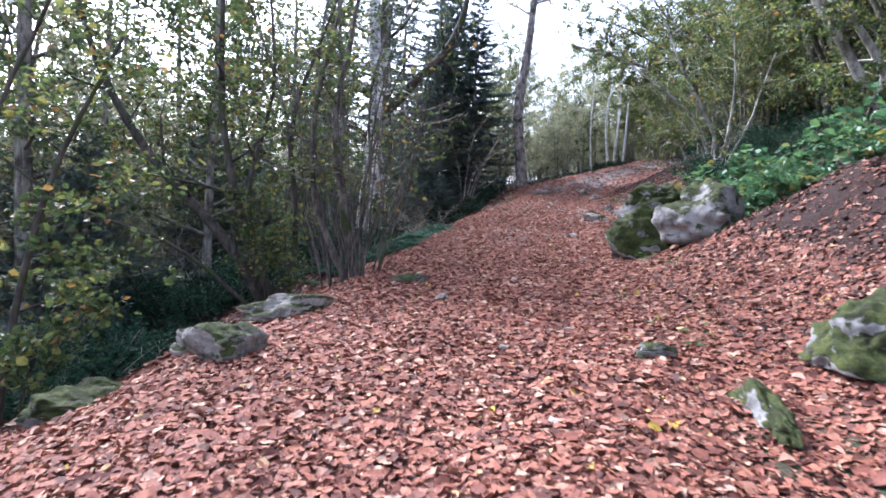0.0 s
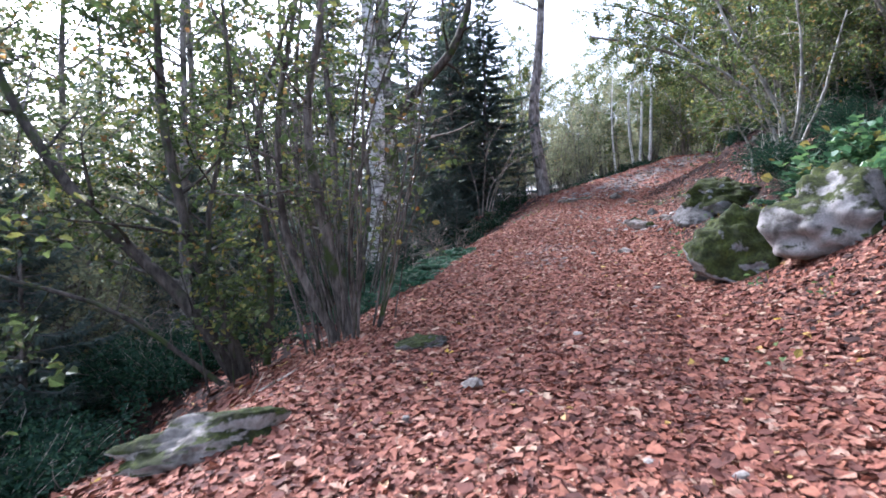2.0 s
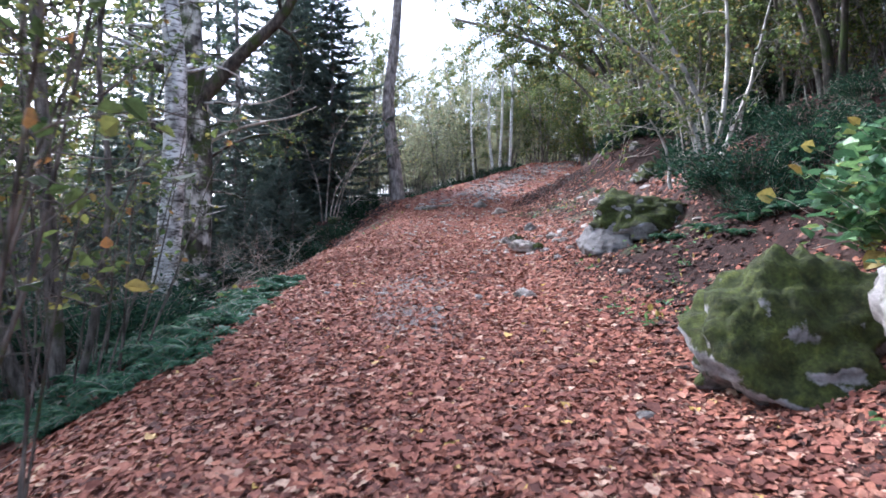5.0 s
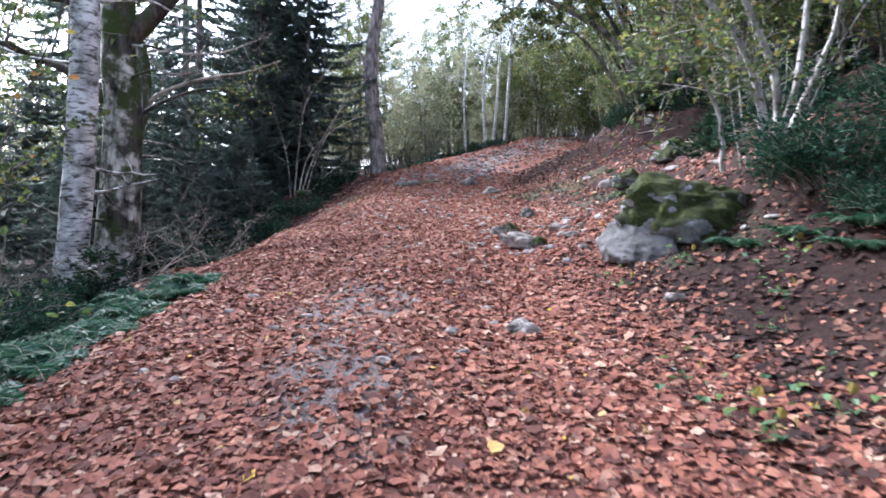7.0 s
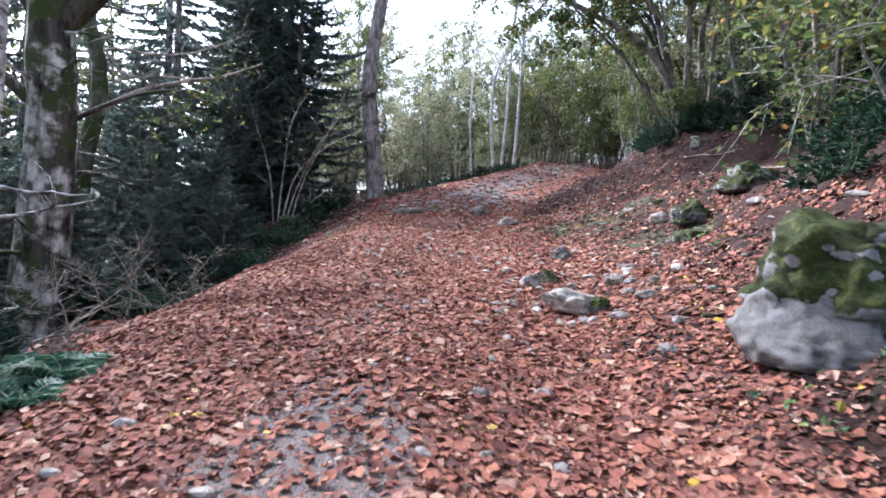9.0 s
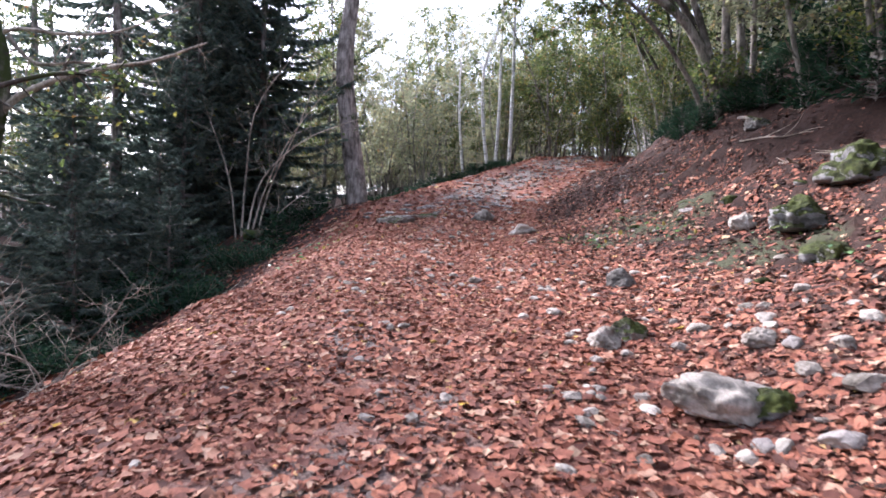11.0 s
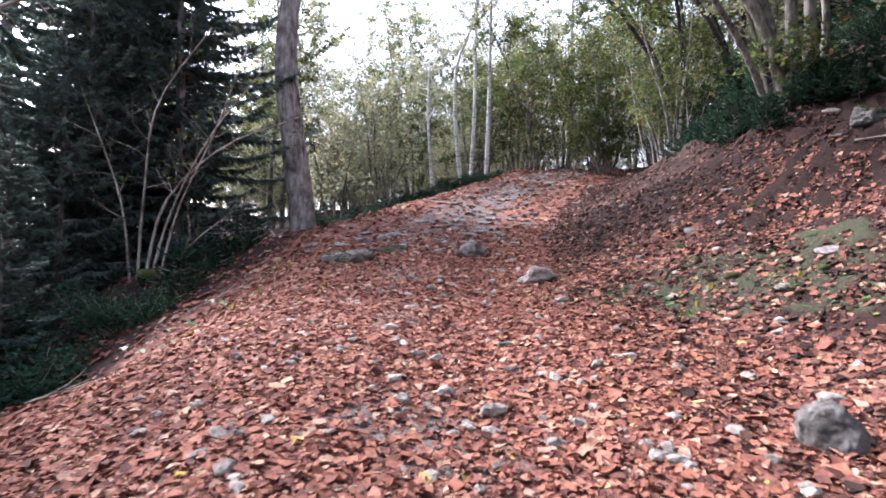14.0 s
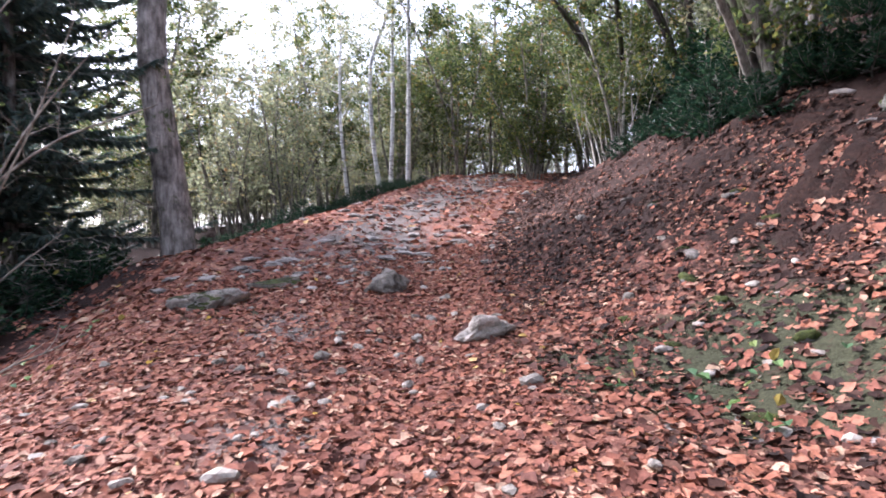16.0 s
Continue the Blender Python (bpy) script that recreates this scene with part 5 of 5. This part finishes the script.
for _ in range(18):
    y = rng.uniform(8, 33)
    x = float(station(y)[0]) + (rng.uniform(4.6, 8.0) if rng.random() < 0.55 else rng.uniform(-6.0, -2.6))
    e = 0.4
    turn = rng.uniform(0, 360)
    sx, sy = (land(x + e, y) - land(x - e, y)) / (2 * e), (land(x, y + e) - land(x, y - e)) / (2 * e)
    nrm = Vector((-float(sx), -float(sy), 1)).normalized()
    m = Matrix.Translation((x, y, float(land(x, y)))) @ nrm.to_track_quat("Z", "Y").to_matrix().to_4x4() @ pose(0, 0, 0, 0, 0, turn)
    copy_thing(branch, m)


# ---- low plants ----
def fern(rng, fronds, length):
    """A fern: arching fronds of paired leaflets."""
    wood, green = Buf(), Buf()
    for k in range(fronds):
        a = 2 * np.pi * k / fronds + rng.normal() * 0.3
        ln = length * (0.7 + 0.5 * rng.random())
        s = np.linspace(0, 1, 9)[:, None]
        p = np.array([np.cos(a), np.sin(a), 0]) * ln * 0.85 * s**1.1 + np.array([0, 0, 1.0]) * ln * (0.75 * s - 0.62 * s**2.2)
        tube(wood, p, np.linspace(0.005, 0.002, 9), 3)
        n = 100
        u = np.repeat(np.linspace(0.12, 0.98, n // 2), 2)
        i = np.minimum((u * 8).astype(int), 7)
        q = p[i] + (p[i + 1] - p[i]) * (u * 8 - i)[:, None]
        t = unit(p[i + 1] - p[i])
        lat = np.cross(t, [0, 0, 1.0]) * np.tile([1, -1], n // 2)[:, None]
        leaves(green, rng, q, lat + 0.35 * t, np.array([0, 0, 1.0]) + 0.15 * rng.normal(size=(n, 3)), ln * 0.2 * np.sin(np.pi * np.clip(u * 0.85 + 0.12, 0, 1)) + 0.015, 0.15, 0.1, 0.3, 0.03)
    return wood, green


rng = np.random.default_rng(101)
fw, fg = fern(rng, 8, 0.55)
fern_a = thing("fern", on_land(-0.55, 14.2), "green fern with arching fronds on the outer verge", "fern", "ferns on the verge")
tagged(part("stalk", fw, M_TWIG, fern_a), kind="stuff")
tagged(part("foliage", fg, M_FERN, fern_a, smooth=False), kind="stuff")
for k in range(130):
    y = rng.uniform(12.6, 17.8)
    x = float(station(y)[0]) - rng.uniform(2.2, 4.2)
    s = rng.uniform(0.5, 1.0)
    c = copy_thing(fern_a, on_land(x, y, rng.uniform(0, 360), 0.02))
    c.scale = (s, s, s * 1.1)

for x, y, turn, s in ((5.9, 13.8, 10, 0.9), (5.6, 14.2, 100, 0.8), (6.1, 13.3, 200, 1.0), (5.5, 13.5, 300, 0.7), (6.4, 13.9, 60, 1.0), (5.3, 14.6, 150, 0.7), (6.0, 12.7, 250, 0.9)):
    c = tagged(copy_thing(fern_a, on_land(x, y, turn, 0.02)), "green fern at the foot of the uphill bank", "fern", "ferns on the bank")
    c.scale = (s, s, s)


def bush(rng, n, spread, height, per_m, size, ratio=0.8):
    """A low leafy bush: short stems and broad leaves."""
    wood, green, tw = Buf(), Buf(), []
    for _ in range(n):
        a, q = rng.random() * 6.3, spread * math.sqrt(rng.random())
        p = wander(rng, (np.cos(a) * q * 0.6, np.sin(a) * q * 0.6, -0.1), (np.cos(a) * 0.6, np.sin(a) * 0.6, 1), height * (0.5 + 0.7 * rng.random()), 7, 0.16, -0.8)
        tube(wood, p, np.linspace(0.007, 0.003, 7), 3)
        tw.append(p[2:])
    leafed(green, rng, tw, per_m, size, 0.08, 1.2, ratio)
    return wood, green


wd, gr = bush(rng, 52, 0.9, 1.0, 30, 0.16)
bush_a = thing("bramble_bush", on_land(5.5, 10.8), "broad-leaved bright green bramble bush above the boulders", "bush", "green bushes")
tagged(part("stem", wd, M_TWIG, bush_a), kind="stuff")
tagged(part("foliage", gr, M_BRAMBLE, bush_a, smooth=False), kind="stuff")
for x, y, turn, s in ((5.3, 9.5, 80, 0.75), (5.0, 8.6, 190, 0.6), (6.3, 11.6, 20, 0.9), (5.7, 7.6, 130, 0.65), (6.4, 8.8, 250, 0.9), (4.6, 9.9, 300, 0.5), (6.2, 6.8, 20, 0.7)):
    c = copy_thing(bush_a, on_land(x, y, turn, 0.02))
    c.scale = (s, s, s)
wd, gr = bush(rng, 90, 0.9, 0.9, 130, 0.065, 0.5)
bush_b = thing("undergrowth_bush", on_land(6.6, 14.6), "dense dark green undergrowth bush on the bank", "bush", "dark bushes")
tagged(part("stem", wd, M_TWIG, bush_b), kind="stuff")
tagged(part("foliage", gr, M_DARKLEAF, bush_b, smooth=False), kind="stuff")
for x, y, turn, s in ((7.3, 14.0, 80, 0.8), (6.3, 13.7, 190, 0.6), (7.9, 15.0, 20, 0.7), (8.0, 13.0, 130, 0.8), (13.8, 27.2, 50, 0.7), (14.2, 29.2, 70, 0.8), (13.2, 24.6, 140, 0.9), (10.2, 19.8, 260, 0.8), (8.8, 16.8, 320, 0.5), (9.6, 15.6, 30, 0.6), (11.4, 21.8, 70, 0.8), (12.8, 22.6, 110, 0.9), (15.2, 31.6, 150, 0.8), (14.6, 25.8, 10, 0.9), (9.0, 12.0, 44, 1.0)):
    c = copy_thing(bush_b, on_land(x, y, turn, 0.02))
    c.scale = (s, s, s)
for k in range(40):
    y = rng.uniform(8, 30)
    x = float(station(y)[0]) - rng.uniform(4.4, 11)
    s = rng.uniform(0.7, 1.3)
    c = copy_thing(bush_b, on_land(x, y, rng.uniform(0, 360), 0.02))
    c.scale = (s, s, s)
low = place_conifer(conifer(rng, 1.1, 1.0, 0.08, 0.16, 0.025, sprigs=60, droop=0.2), 11.3, 26.4, 0, (0.6, 0.6, 0.6), "low dark evergreen seedling on the shaded bank", "evergreen seedlings", 0.02, M_DARKLEAF)
for x, y, turn, s in ((11.6, 29.2, 12, 0.4), (12.1, 30.0, 52, 0.45), (12.7, 30.8, 92, 0.4), (13.2, 31.6, 132, 0.5), (13.6, 32.6, 172, 0.45), (12.6, 29.8, 212, 0.5), (13.4, 30.6, 252, 0.5), (12.0, 28.9, 292, 0.45), (11.1, 27.6, 33, 0.5), (11.5, 28.0, 63, 0.6), (11.3, 26.2, 123, 0.5), (10.9, 26.9, 183, 0.45), (11.7, 26.5, 243, 0.55), (12.5, 28.9, 303, 0.6), (11.6, 27.0, 100, 0.5), (12.9, 26.2, 160, 0.5), (11.4, 28.4, 260, 0.7), (7.4, 17.8, 40, 0.6), (8.0, 18.8, 90, 0.7), (8.4, 17.2, 140, 0.8),
                      (-1.2, 26.5, 0, 1.2), (-2.0, 24.8, 90, 1.1), (-0.2, 28.8, 40, 1.1), (10.6, 26.6, 15, 0.5), (10.9, 27.6, 75, 0.6), (11.5, 25.8, 195, 0.6), (12.0, 26.1, 315, 0.7), (12.4, 28.3, 5, 0.6), (13.4, 28.6, 65, 0.7), (13.4, 25.4, 185, 1.1), (12.2, 25.0, 245, 0.9), (14.4, 27.0, 305, 1.4), (14.2, 30.6, 35, 1.2), (11.0, 24.2, 95, 0.7), (10.9, 22.8, 155, 0.9), (13.0, 23.4, 215, 1.2), (15.4, 29.0, 275, 1.5), (10.2, 21.0, 20, 0.9), (9.3, 19.0, 50, 0.8), (12.0, 21.2, 80, 1.3), (14.8, 32.6, 80, 1.2), (2.2, 31.7, 20, 0.6), (2.9, 32.8, 90, 0.6), (1.9, 30.3, 150, 0.7), (3.1, 33.8, 210, 0.7), (2.4, 34.2, 260, 0.9), (-1.9, 20.4, 70, 0.9)):
    c = copy_thing(low, on_land(x, y, turn, 0.02))
    c.scale = (s, s, s)

for k in range(34):
    y = rng.uniform(35.2, 43.0)
    x = float(station(y)[0]) - rng.uniform(3.2, 7.5)
    if (x - 4.3) ** 2 + (y - 34.6) ** 2 < 1.2:
        continue
    c = copy_thing(bush_b if k % 2 else low, on_land(x, y, rng.uniform(0, 360), 0.02))
    sc = rng.uniform(0.25, 0.5)
    c.scale = (sc, sc, sc)

herb_w, herb_g = bush(rng, 7, 0.1, 0.16, 50, 0.07, 0.7)
herb = thing("herb_tuft", on_land(2.05, 6.8), "small green herb growing through the leaves", "plant", "herb tufts")
tagged(part("stem", herb_w, M_TWIG, herb), kind="stuff")
tagged(part("foliage", herb_g, M_BRAMBLE, herb, smooth=False), kind="stuff")
for x, y, s in ((2.0, 5.2, 0.7), (3.5, 12.35, 1.1), (3.9, 12.1, 1.0), (3.6, 11.9, 0.8), (3.2, 9.2, 0.9), (6.7, 23.6, 1.0), (7.0, 23.9, 1.2), (6.6, 24.3, 0.8), (7.4, 23.2, 1.0), (7.5, 20.9, 1.1), (6.4, 18.6, 1.0), (1.4, 1.9, 0.8),
                (2.6, 26.5, 1.4), (2.9, 27.3, 1.3), (2.2, 25.6, 1.3), (3.4, 28.5, 1.2), (3.1, 7.8, 0.8), (-1.9, 2.4, 1.0), (5.0, 15.0, 1.0), (5.4, 14.2, 1.1), (2.1, 4.6, 0.9),
                (3.65, 12.8, 0.9), (3.95, 11.9, 1.1), (3.5, 12.1, 1.0), (4.5, 13.0, 0.8), (4.3, 14.9, 1.0), (4.9, 13.5, 0.9), (5.2, 13.9, 1.2), (6.5, 17.6, 1.0), (6.8, 19.2, 1.1), (7.2, 22.2, 1.0)):
    c = copy_thing(herb, on_land(x, y, s * 300))
    c.scale = (s, s, s)
